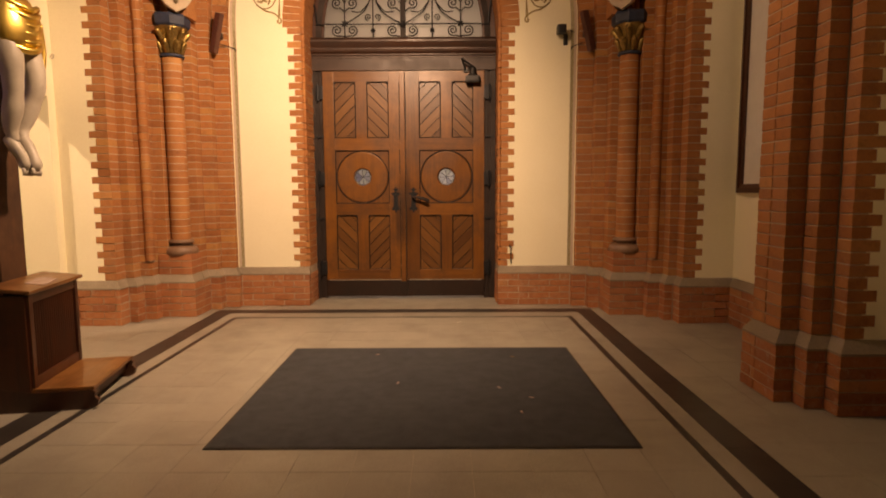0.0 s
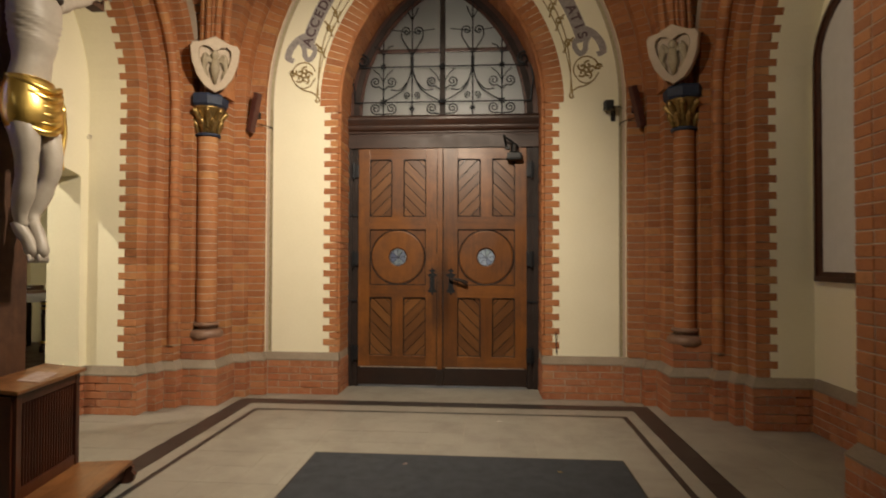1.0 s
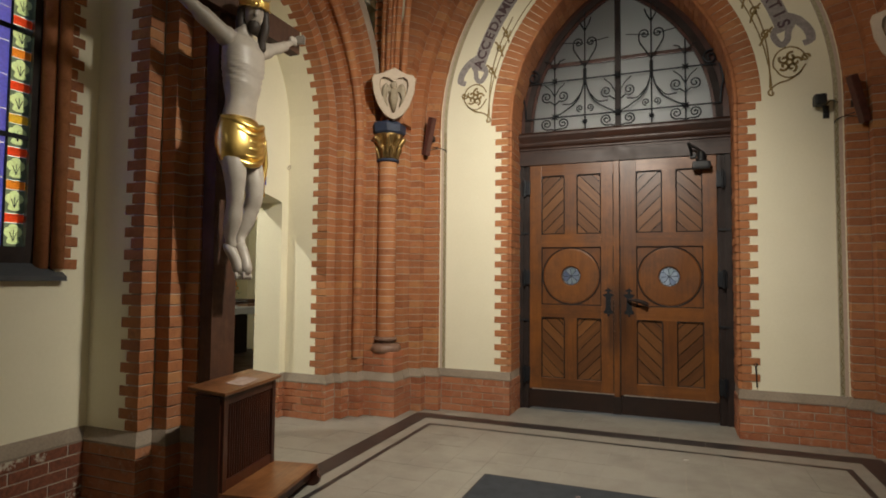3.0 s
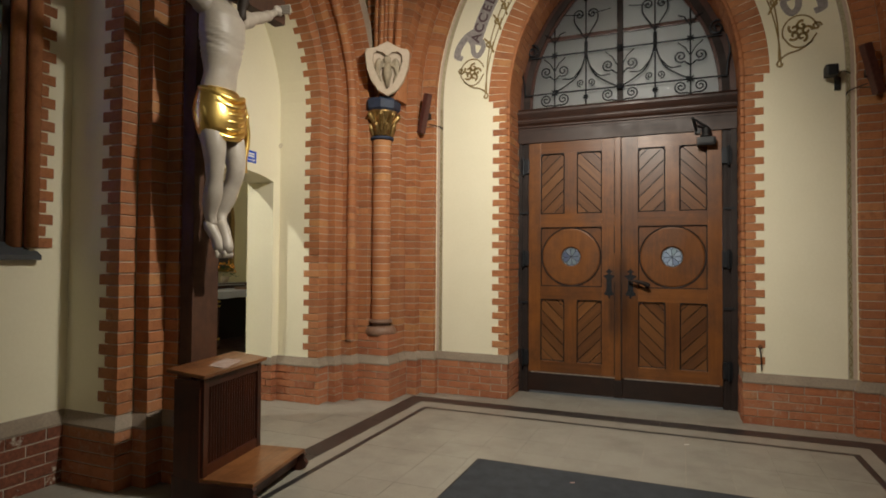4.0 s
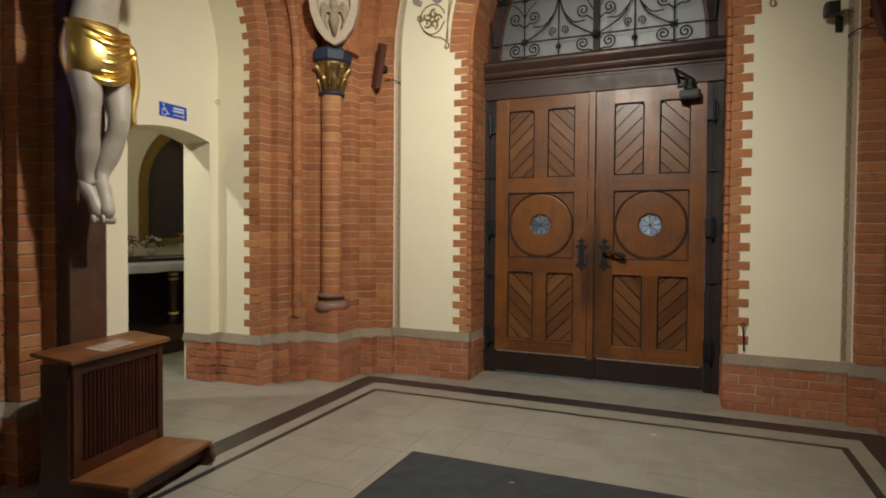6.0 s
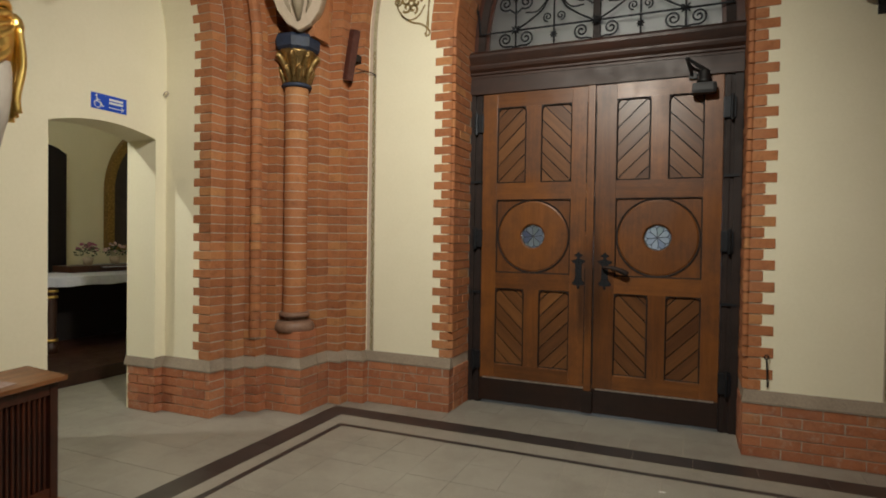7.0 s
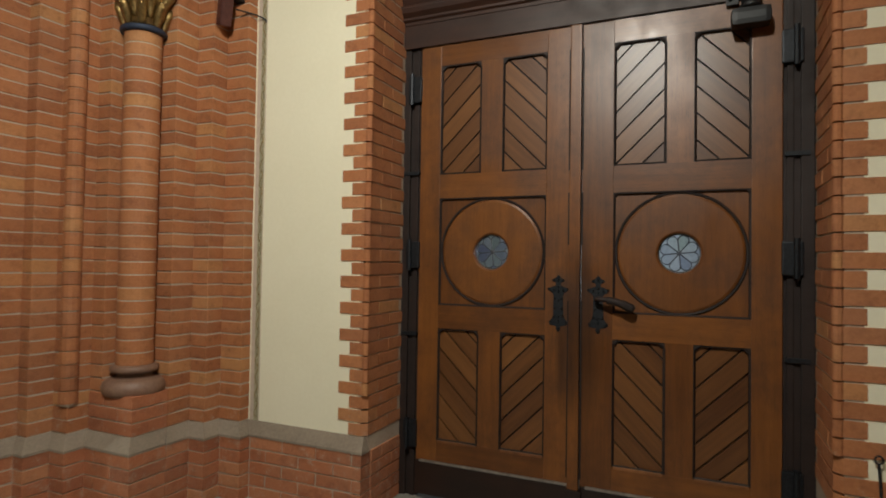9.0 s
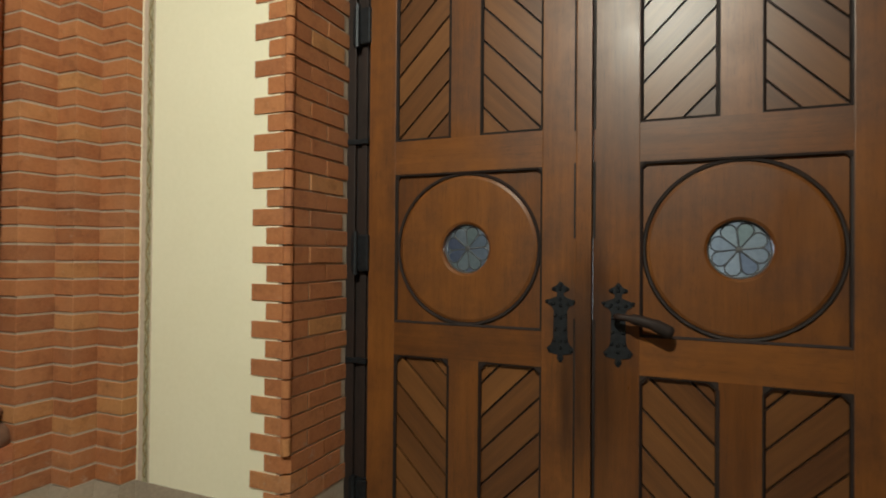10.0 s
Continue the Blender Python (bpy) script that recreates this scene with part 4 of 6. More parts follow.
prof = [(0.54, 3.04), (0.40, 3.04), (0.40, 3.06), (0.385, 3.07), (0.385, 3.085), (0.36, 3.11), (0.352, 3.135), (0.352, 3.15), (0.372, 3.165), (0.36, 3.19), (0.345, 3.225), (0.345, 3.25), (0.395, 3.285), (0.54, 3.285)]
part("cornice", sweep(bmesh.new(), [[(x, y, z) for y, z in prof] for x in (AXIS - 1.15, AXIS + 1.15)]), OAK_DARK_X, lintel)
closer = thing("door_closer", (0.83, 0.42, 2.72), "black metal door closer with a folded arm at the lintel", "door closer")

def placed(name, bm, mat, parent, label="", smooth=False):
    """A part built in world coordinates under an Empty."""
    pattern(bm, parent.matrix_world.inverted())
    return part(name, bm, mat, parent, label, smooth)


bpy.context.view_layer.update()
bm = box(bmesh.new(), 0.735, 0.918, 0.305, 0.395, 2.722, 2.812, bevel=0.028)
box(bm, 0.76, 0.90, 0.39, 0.425, 2.735, 2.80, bevel=0.006)
placed("housing", bm, BLACK, closer)
placed("knuckle", lathe(bmesh.new(), [(0.0, 2.81), (0.052, 2.81), (0.056, 2.825), (0.044, 2.84), (0.044, 2.895), (0.036, 2.91), (0.0, 2.912)], 0.826, 0.35, 18), BLACK, closer, "", True)
bm = bmesh.new()
for p, q in (((0.845, 0.345, 2.90), (0.70, 0.285, 2.995)), ((0.70, 0.285, 2.995), (0.735, 0.395, 2.885))):
    tube(bm, [p, q], [0.016, 0.012], 6)
bmesh.ops.create_icosphere(bm, subdivisions=2, radius=0.018, matrix=Matrix.Translation((0.70, 0.285, 2.995)))
placed("arm", bm, BLACK, closer)
placed("bracket", boxed(0.715, 0.775, 0.39, 0.412, 2.86, 2.905, bevel=0.006), BLACK, closer)

# ---- fanlight ----
fan = tagged(new("window_1"), "pointed fanlight with wrought iron scrollwork over the door", "window", kind="structure")
FAN_R = 0.985
for s in (-1, 1):
    bm = bmesh.new()
    arch_solid(bm, FAN_R, 1.16, 0.47, 0.54, s, 3.285)
    pattern(bm, Matrix.Translation((AXIS, 0, 0)))
    part("window_frame", bm, RED_OAK, fan)
    bm = bmesh.new()
    arch_solid(bm, FAN_R + 0.03, FAN_R + 0.10, 0.45, 0.472, s, 3.285)
    pattern(bm, Matrix.Translation((AXIS, 0, 0)))
    part("moulding", bm, OAK_DARK, fan)
    bm = bmesh.new()
    pts = [(0, 3.285)] + [(x, z) for x, z in door_arc(FAN_R + 0.02, s, 16)] + [(0, door_arc(FAN_R + 0.02, s)[-1][1])]
    f, b = [bm.verts.new((x + AXIS, 0.50, z)) for x, z in pts], [bm.verts.new((x + AXIS, 0.504, z)) for x, z in pts]
    bm.faces.new(f)
    bm.faces.new(b[::-1])
    pane = part("pane", bm, PANE, fan)
    pane.visible_shadow = False
top_z = door_arc(FAN_R, 1)[-1][1]
part("mullion", boxed(AXIS - 0.032, AXIS + 0.032, 0.45, 0.54, 3.285, top_z, bevel=0.008), OAK_DARK, fan)
part("transom_bar", boxed(AXIS - 0.84, AXIS + 0.84, 0.475, 0.53, 4.07, 4.115, bevel=0.006), RED_OAK, fan)
part("glazing_bar", boxed(AXIS + 0.12, AXIS + 0.128, 0.506, 0.51, 3.3, 4.6), IRON, fan)
GY = 0.425


def grille_bar(bm, pts, r=0.0085):
    tube(bm, [(AXIS + p[0], GY if len(p) == 2 else p[1], p[-1]) for p in pts], r, 6)


def arch_height(d, reach=FAN_R):
    return ARCH_Z + math.sqrt((reach + ARCH_C) ** 2 - (d + ARCH_C) ** 2)


bm = bmesh.new()
for z in (3.45, 3.88):
    half = 1.07 if z < 3.6 else 1.02
    grille_bar(bm, [(-half, z), (half, z)])
part("grille_bars", bm, IRON, fan)
for s in (-1, 1):
    bm = bmesh.new()
    lily, star = 0.365 * s, 0.715 * s
    grille_bar(bm, [(lily, 3.29), (lily, 4.68)])
    grille_bar(bm, [(star, 3.29), (star, arch_height(0.715) - 0.02)])
    for x, hand in ((star, 1), (star, -1), (0.03 * s, s), ):
        pts = bend([(x, GY, 3.30), (x + 0.05 * hand, GY, 3.31)], 4)
        grille_bar(bm, [(p[0], p[2]) for p in pts] + [(q[0], q[2]) for q in spiral(x + 0.095 * hand, 3.375, 0.066, -math.pi / 2, 1.7, hand)], 0.008)
        pts = [(x, 3.60)] + [(q[0], q[2]) for q in spiral(x + 0.095 * hand, 3.70, 0.066, -math.pi / 2 - 0.6 * hand, 1.6, hand)]
        grille_bar(bm, pts, 0.008)
        grille_bar(bm, [(x, 3.70), (x + 0.05 * hand, 3.79), (x + 0.12 * hand, 3.85)], 0.006)
    for hand in (-1, 1):
        grille_bar(bm, [(q[0], q[2]) for q in spiral(lily + 0.058 * hand, 3.535, 0.042, -math.pi / 2, 1.5, hand)] , 0.007)
        grille_bar(bm, [(p[0], p[2]) for p in bend([(lily + 0.01 * hand, GY, 4.0), (lily + 0.014 * hand, GY, 3.82), (lily + 0.09 * hand, GY, 3.63), (lily + 0.21 * hand, GY, 3.53), (lily + 0.335 * hand, GY, 3.46)], 6)])
        grille_bar(bm, [(p[0], p[2]) for p in bend([(lily + 0.055 * hand, GY, 3.70), (lily + 0.15 * hand, GY, 3.60), (lily + 0.26 * hand, GY, 3.60)], 6)], 0.007)
        heart = bend([(lily, GY, 4.02), (lily + 0.06 * hand, GY, 4.12), (lily + 0.125 * hand, GY, 4.23), (lily + 0.13 * hand, GY, 4.31)], 5)
        grille_bar(bm, [(p[0], p[2]) for p in heart] + [(q[0], q[2]) for q in spiral(lily + 0.072 * hand, 4.31, 0.058, 0.0 if hand > 0 else math.pi, 1.4, hand)], 0.008)
        grille_bar(bm, [(lily + 0.02 * hand, 4.30), (lily + 0.27 * hand, 4.335)], 0.005)
        grille_bar(bm, [(lily, 4.45), (lily + 0.05 * hand, 4.54), (lily + 0.07 * hand, 4.60)], 0.008)
        grille_bar(bm, [(star, 4.02), (star + 0.06 * hand, 4.12), (star + 0.12 * hand, 4.14)], 0.007)
    tube(bm, [(AXIS + lily, GY, 3.83), (AXIS + lily, GY, 4.0)], 0.019, 8)
    # large volute against the frame
    side = bend([(1.06 * s, GY - 0.02, 3.46), (1.07 * s, GY - 0.02, 3.60), (1.09 * s, GY - 0.02, 3.72), (1.06 * s, GY - 0.02, 3.88)], 5)
    grille_bar(bm, [(p[0], p[2]) for p in side] + [(q[0], q[2]) for q in spiral(0.97 * s, 3.96, 0.09, 0.0 if s > 0 else math.pi, 1.7, s)], 0.011)
    part("scrollwork", bm, IRON, fan, "black wrought iron scrolls")
    for x, z, r in ((lily, 3.37, 0.035), (star, 3.45, 0.05), (star, 3.88, 0.045)):
        bm = bmesh.new()
        flower(bm, x + AXIS, GY - 0.01, z, r)
        part("iron_flower", bm, IRON, fan)
for z in (3.45, 3.88):
    bm = bmesh.new()
    flower(bm, AXIS, GY - 0.02, z, 0.045)
    part("iron_flower", bm, IRON, fan)

# ---- painted ornament on the plaster ring ----
ornament = tagged(new("wall_painting"), "painted scroll banner, gilded rosettes and rope border on plaster", "wall painting", kind="structure")


def ribbon(bm, pts, widths, y):
    """A flat painted band along points (x, z)."""
    p = [Vector((q[0], 0, q[-1])) for q in pts]
    rows = []
    for i, v in enumerate(p):
        d = (p[min(i + 1, len(p) - 1)] - p[max(i - 1, 0)]).normalized()
        nrm = Vector((-d.z, 0, d.x))
        w = widths[i] if isinstance(widths, list) else widths
        rows.append([v + nrm * w / 2 + Vector((0, y, 0)), v - nrm * w / 2 + Vector((0, y, 0)), v - nrm * w / 2 + Vector((0, -0.0005, 0)), v + nrm * w / 2 + Vector((0, -0.0005, 0))])
    return sweep(bm, rows)


for s in (-1, 1):
    for reach, w, mat, y in ((1.985, 0.07, PINK_EDGE, -0.003), (1.972, 0.034, LINE, -0.005)):
        pts = [(s * reach, 0.492), (s * reach, 3.3)] + door_arc(reach, s, 30)[1:]
        part("border", ribbon(bmesh.new(), pts, w, y), mat, ornament)
    bm = bmesh.new()
    for hand in (-1, 1):                               # two braided strands on the border
        strand = [(s * (1.972 + hand * 0.011 * math.sin(math.pi * k / 4)), 0, 0.51 + 0.014 * k) for k in range(198)]
        ribbon(bm, strand, 0.0055, -0.006 - 0.001 * hand)
    part("rope", bm, OCHRE, ornament)
    part("edge_line", ribbon(bmesh.new(), [(s * 1.45, 3.36)] + door_arc(1.45, s, 30)[1:], 0.012, -0.003), OCHRE, ornament)
    A = lambda reach, t: (s * (-ARCH_C + (reach + ARCH_C) * math.cos(t)), ARCH_Z + (reach + ARCH_C) * math.sin(t))
    cx, cz = s * 1.60, 3.66
    bm = bmesh.new()
    loop = [(cx + 0.14 * math.cos(a) * (1 if math.sin(a) > -0.4 else 0.9), 0, cz + 0.15 * math.sin(a)) for a in [0.3 + k * 0.24 for k in range(25)]]
    ribbon(bm, loop, 0.014, -0.004)
    for k in range(5):
        a = k * 1.256
        ribbon(bm, spiral(cx + 0.055 * math.cos(a), cz + 0.055 * math.sin(a), 0.048, a, 1.1, 1, 16), 0.022, -0.005)
    ribbon(bm, spiral(cx + s * 0.135, cz + 0.03, 0.04, 0, 1.3, s, 16), 0.02, -0.004)
    tail = bend([(s * 1.70, 0, 3.56), (s * 1.60, 0, 3.49), (s * 1.50, 0, 3.46), (s * 1.425, 0, 3.40), (s * 1.42, 0, 3.36), (s * 1.45, 0, 3.35), (s * 1.462, 0, 3.38)], 6)
    ribbon(bm, tail, 0.016, -0.004)
    ribbon(bm, bend([(s * 1.43, 0, 3.42), (s * 1.43, 0, 3.60), (s * 1.415, 0, 3.80), (s * 1.37, 0, 4.05), (s * 1.28, 0, 4.3), (s * 1.15, 0, 4.55)], 6), 0.013, -0.004)
    for t in (0.30, 0.42, 0.50):
        x, z = A(1.50, t)
        ribbon(bm, spiral(x, z, 0.05, t, 1.2, s, 16), 0.018, -0.004)
        ribbon(bm, bend([(A(1.42, t - 0.04)[0], 0, A(1.42, t - 0.04)[1]), (A(1.5, t)[0], 0, A(1.5, t)[1]), (A(1.58, t + 0.02)[0], 0, A(1.58, t + 0.02)[1])], 5), 0.02, -0.005)
    part("rosette", bm, OCHRE, ornament, "ochre painted foliage")
    bm = bmesh.new()                                   # the banner with its curling end
    ribbon(bm, [A(1.67, 0.285 + 0.02 * k) for k in range(24)], 0.15, -0.003)
    part("banner", bm, GREY_STENCIL, ornament, "grey lettered banner")
    bm = bmesh.new()
    knot = [(s * 1.52, 0, 4.17), (s * 1.66, 0, 4.08), (s * 1.76, 0, 3.96), (s * 1.78, 0, 3.86), (s * 1.72, 0, 3.83)]
    ribbon(bm, bend(knot, 7), [0.02 + 0.06 * min(1, k / 8) * (1 if k < 22 else 0.6) for k in range(29)], -0.005)
    knot = [(s * 1.67, 0, 4.10), (s * 1.60, 0, 3.98), (s * 1.585, 0, 3.88), (s * 1.53, 0, 3.84), (s * 1.47, 0, 3.93), (s * 1.49, 0, 4.01)]
    ribbon(bm, bend(knot, 7), 0.055, -0.006)
    part("banner_end", bm, GREY_STENCIL, ornament)
    word = "ACCEDAMUS" if s < 0 else "ATIS"
    # single letters along the arc
    for i, ch in enumerate(word):
        if s < 0:
            t = 0.315 + 0.048 * i
        else:
            t = 0.315 + 0.044 * (len(word) - 1 - i)
        cu = bpy.data.curves.new("letter", "FONT")
        cu.body, cu.size, cu.align_x, cu.align_y, cu.extrude = ch, 0.15, "CENTER", "CENTER", 0.001
        cu.offset = 0.0035
        x, z = A(1.67, t)
        turn = -90 + math.degrees(t) * 1 if s > 0 else 90 - math.degrees(t)
        tmp = bpy.data.objects.new("tmp_letter", cu)
        scene.collection.objects.link(tmp)
        bpy.context.view_layer.update()
        me = bpy.data.meshes.new_from_object(tmp.evaluated_get(bpy.context.evaluated_depsgraph_get()))
        bpy.data.objects.remove(tmp)
        me.transform(Matrix.Translation((x, -0.007, z)) @ Matrix.Rotation(radians(-turn), 4, "Y") @ Matrix.Rotation(radians(90), 4, "X"))
        me.materials.clear()
        me.materials.append(LETTER)
        ob = new("letter", me)
        ob.parent = ornament

# ---- columns with capitals and shields ----
COL_X, COL_Y = 2.50, -0.46


def column(s):
    x = s * COL_X
    col = thing("brick_column", (x, COL_Y, FL), "slender round red brick column on a moulded base with a gilded capital", "column", "columns of the door bay")
    bpy.context.view_layer.update()
    P = lambda name, bm, mat, label="", smooth=False: placed(name, bm, mat, col, label, smooth)
    # square pedestal of bricks
    x0, x1 = sorted((s * 2.335, s * 2.70))
    ped = P("pedestal", boxed(x0 + 0.006, x1 - 0.006, -0.594, -0.3, 0.42, 0.698), MORTAR, "brick pedestal")
    for k in range(3):
        z = 0.49 + k * COURSE + 0.003
        cut = (x0 + x1) / 2 + (0.06 if k % 2 else -0.06)
        for a, b in ((x0, cut - 0.004), (cut + 0.004, x1)):
            bm = boxed(a, b, -0.60, -0.3, z, z + COURSE - 0.01, bevel=0.003)
            pattern(bm, col.matrix_world.inverted())
            part("brick", bm, PLINTH_BRICK, ped)
    x0, x1 = sorted((s * (2.335 - PROUD), s * (2.70 + PROUD)))
    bm = bmesh.new()
    sloped_cap(bm, rect(x0 - 0.004, x1, -0.60 - PROUD - 0.004, -0.3), rect(x0 + PROUD, x1 - PROUD, -0.602, -0.3), 0.40, 0.415, 0.49)
    P("pedestal_cap", bm, CAP, "grey cement sloping cap")
    low = P("plinth", boxed(x0 + 0.006, x1 - 0.006, -0.594 - PROUD, -0.3, 0, 0.40), MORTAR)
    for k in range(5):
        z = FL + k * COURSE + 0.003
        cut = (x0 + x1) / 2 + (0.07 if k % 2 else -0.07)
        for a, b in ((x0, cut - 0.004), (cut + 0.004, x1)):
            bm = boxed(a, b, -0.60 - PROUD, -0.3, z, z + COURSE - 0.01, bevel=0.003)
            pattern(bm, col.matrix_world.inverted())
            part("brick", bm, PLINTH_BRICK, low)
    P("base", lathe(bmesh.new(), [(0.0, 0.70), (0.155, 0.70), (0.172, 0.72), (0.176, 0.75), (0.165, 0.78), (0.145, 0.795), (0.125, 0.80), (0.094, 0.803), (0.094, 0.83), (0.128, 0.833), (0.134, 0.85), (0.128, 0.868), (0.108, 0.875), (0.0, 0.875)], x, COL_Y, 32), BASE_STONE, "brown moulded base", True)
    P("joints", lathe(bmesh.new(), [(0.0, 0.86), (0.1025, 0.86), (0.1025, 2.86), (0.0, 2.86)], x, COL_Y, 24), JOINT)
    for k in range(26):
        z = 0.876 + k * 0.0765
        r = 0.1045 + rng.uniform(-0.0007, 0.0007)
        bm = lathe(bmesh.new(), [(0.0, z), (r - 0.002, z), (r, z + 0.003), (r, z + 0.066), (r - 0.002, z + 0.069), (0.0, z + 0.069)], x, COL_Y, 36)
        P("drum", bm, BRICK)
    P("neck_ring", lathe(bmesh.new(), [(0.0, 2.855), (0.12, 2.855), (0.13, 2.865), (0.13, 2.88), (0.12, 2.89), (0.0, 2.89)], x, COL_Y, 28), NAVY, "black neck ring", True)
    capital = P("capital", lathe(bmesh.new(), [(0.10, 2.885), (0.104, 2.95), (0.112, 3.03), (0.132, 3.10), (0.165, 3.15), (0.17, 3.17), (0.0, 3.17)], x, COL_Y, 28), OLD_GOLD, "gilded leaf capital", True)
    for tier, (n, z0, z1, out, w) in enumerate(((8, 2.89, 3.02, 0.155, 0.036), (8, 2.94, 3.13, 0.19, 0.042))):
        for k in range(n):
            a = 2 * math.pi * (k + 0.5 * tier) / n
            d = Vector((math.cos(a), math.sin(a), 0))
            c = Vector((x, COL_Y, 0))
            pts = [c + d * 0.103 + Vector((0, 0, z0)), c + d * 0.118 + Vector((0, 0, (z0 + z1) / 2)), c + d * out * 0.92 + Vector((0, 0, z1 - 0.012)), c + d * out + Vector((0, 0, z1)), c + d * (out + 0.008) + Vector((0, 0, z1 - 0.03))]
            bm = tube(bmesh.new(), bend(pts, 4), [0.012 + w * 0.5 * math.sin(math.pi * min(1, (i + 1) / 14)) for i in range(17)], 6)
            pattern(bm, col.matrix_world.inverted())
            part("leaf", bm, OLD_GOLD, capital, smooth=True)
    oct_ring = lambda r, z: [(x + r * math.cos(math.pi / 8 + k * math.pi / 4), COL_Y + r * math.sin(math.pi / 8 + k * math.pi / 4), z) for k in range(8)]
    P("abacus", sweep(bmesh.new(), [oct_ring(0.17, 3.165), oct_ring(0.20, 3.19), oct_ring(0.205, 3.27), oct_ring(0.19, 3.30)]), NAVY, "dark blue octagonal abacus")
    return col


def shield(s):
    x, y = s * 2.345, -0.64
    ob = thing("shield", (x, y, 3.30), "pale pink stone shield with a carved winged relief", "shield", "shields over the columns")
    bpy.context.view_layer.update()
    outline = [(1.1 * u, 1.06 * z) for u, z in [(0, 0.0), (0.09, 0.05), (0.16, 0.15), (0.205, 0.28), (0.22, 0.42), (0.20, 0.46), (0.12, 0.475), (0.05, 0.51), (0, 0.535)]]
    outline += [(-u, z) for u, z in outline[-2:0:-1]]
    if s < 0:
        turn = Matrix.Translation((x, y, 3.29)) @ Matrix.Rotation(radians(26), 4, "Z") @ Matrix.Rotation(radians(14), 4, "X")
    else:
        turn = Matrix.Translation((x, y, 3.29)) @ Matrix.Rotation(radians(-26), 4, "Z") @ Matrix.Rotation(radians(14), 4, "X")
    inner = [(0, 0.07), (0.05, 0.12), (0.095, 0.20), (0.13, 0.29), (0.15, 0.37), (0.142, 0.435), (0.105, 0.465), (0.05, 0.455), (0, 0.415)]
    inner += [(-u, z) for u, z in inner[-2:0:-1]]
    rows = [[(u, 0.16, z) for u, z in outline], [(u, 0.0, z) for u, z in outline], [(u * 0.96, -0.02, 0.01 + z * 0.965) for u, z in outline], [(u * 1.08, -0.02, z) for u, z in inner], [(u, 0.03, z) for u, z in inner]]
    placed("stone", pattern(sweep(bmesh.new(), rows), turn), SHIELD_PAINT, ob)
    bm = bmesh.new()
    bmesh.ops.create_icosphere(bm, subdivisions=2, radius=0.036, matrix=Matrix.LocRotScale((0, -0.004, 0.36), None, (1, 0.7, 1.1)))
    tube(bm, [(0, 0.0, 0.33), (0, -0.008, 0.24), (0, 0.004, 0.12)], [0.03, 0.045, 0.012], 10)
    for h in (-1, 1):
        for k in range(3):
            tube(bm, bend([(0.02 * h, 0, 0.30), (0.075 * h, -0.006, 0.36 - 0.03 * k), (0.10 * h, 0, 0.28 - 0.05 * k), (0.06 * h, 0.004, 0.17 - 0.02 * k)], 4), [0.012] * 4 + [0.02] * 4 + [0.016] * 4 + [0.005], 6)
    placed("relief", pattern(bm, turn @ Matrix.Translation((0, 0.004, -0.055)) @ Matrix.Diagonal((1.12, 0.8, 1.2, 1))), ANGEL_PAINT, ob, "gilded carved relief", True)
    placed("bracket", boxed(x - 0.07, x + 0.07, -0.52, -0.3, 3.28, 3.75, bevel=0.01), BRICK, ob)
    return ob


def speaker(s):
    ob = thing("wall_speaker", (s * 2.10, -0.16, 3.0), "slim dark brown column loudspeaker tilted on the brick jamb", "loudspeaker", "loudspeakers beside the door")
    bpy.context.view_layer.update()
    m = Matrix.Translation((s * 2.10, -0.20, 3.19)) @ Matrix.Rotation(radians(-15 * s), 4, "Y") @ Matrix.Rotation(radians(8), 4, "X") @ Matrix.Rotation(radians(20 * s), 4, "Z")
    placed("housing", pattern(boxed(-0.035, 0.035, -0.035, 0.035, -0.22, 0.22, bevel=0.006), m), BROWN_METAL, ob)
    placed("grille", pattern(boxed(-0.026, 0.026, -0.039, -0.034, -0.20, 0.20, bevel=0.002), m), BROWN_METAL, ob)
    placed("bracket", boxed(*sorted((s * 2.07, s * 2.13)), -0.17, -0.07, 3.15, 3.21), IRON, ob)
    placed("cable", tube(bmesh.new(), bend([(s * 2.08, -0.15, 3.08), (s * 2.0, -0.05, 3.07), (s * 1.96, -0.01, 3.05), (s * 1.955, -0.008, 3.03)], 5), 0.005, 5), IRON, ob)
    return ob


for s in (-1, 1):
    column(s)
    shield(s)
    speaker(s)

# small security camera on the plaster
cctv = thing("security_camera", (1.86, -0.05, 3.17), "small black security camera on the plastered wall", "camera")
bpy.context.view_layer.update()
placed("body", boxed(1.77, 1.87, -0.17, -0.05, 3.18, 3.28, bevel=0.02), BLACK, cctv)
placed("arm", tube(bmesh.new(), [(1.85, -0.08, 3.20), (1.89, -0.03, 3.16), (1.89, 0.0, 3.14)], 0.018, 8), BLACK, cctv)
placed("wall_plate", boxed(1.865, 1.915, -0.014, 0.0, 3.08, 3.2, bevel=0.004), BLACK, cctv)
placed("cable", tube(bmesh.new(), bend([(1.89, -0.012, 3.2), (1.93, -0.01, 3.25), (1.99, -0.01, 3.22)], 5), 0.004, 5), IRON, cctv)

hook = thing("door_hook", (1.26, -0.03, 0.56), "small rusty iron hook and eye on the door surround", "hook")
bpy.context.view_layer.update()
placed("stem", tube(bmesh.new(), [(1.272, -0.012, 0.52), (1.27, -0.03, 0.56), (1.262, -0.03, 0.72)], 0.0055, 6), IRON, hook)
placed("eye", tube(bmesh.new(), [(1.262 + 0.014 * math.cos(a), -0.03, 0.736 + 0.016 * math.sin(a)) for a in [k * 0.5236 for k in range(13)]], 0.0045, 6), IRON, hook)

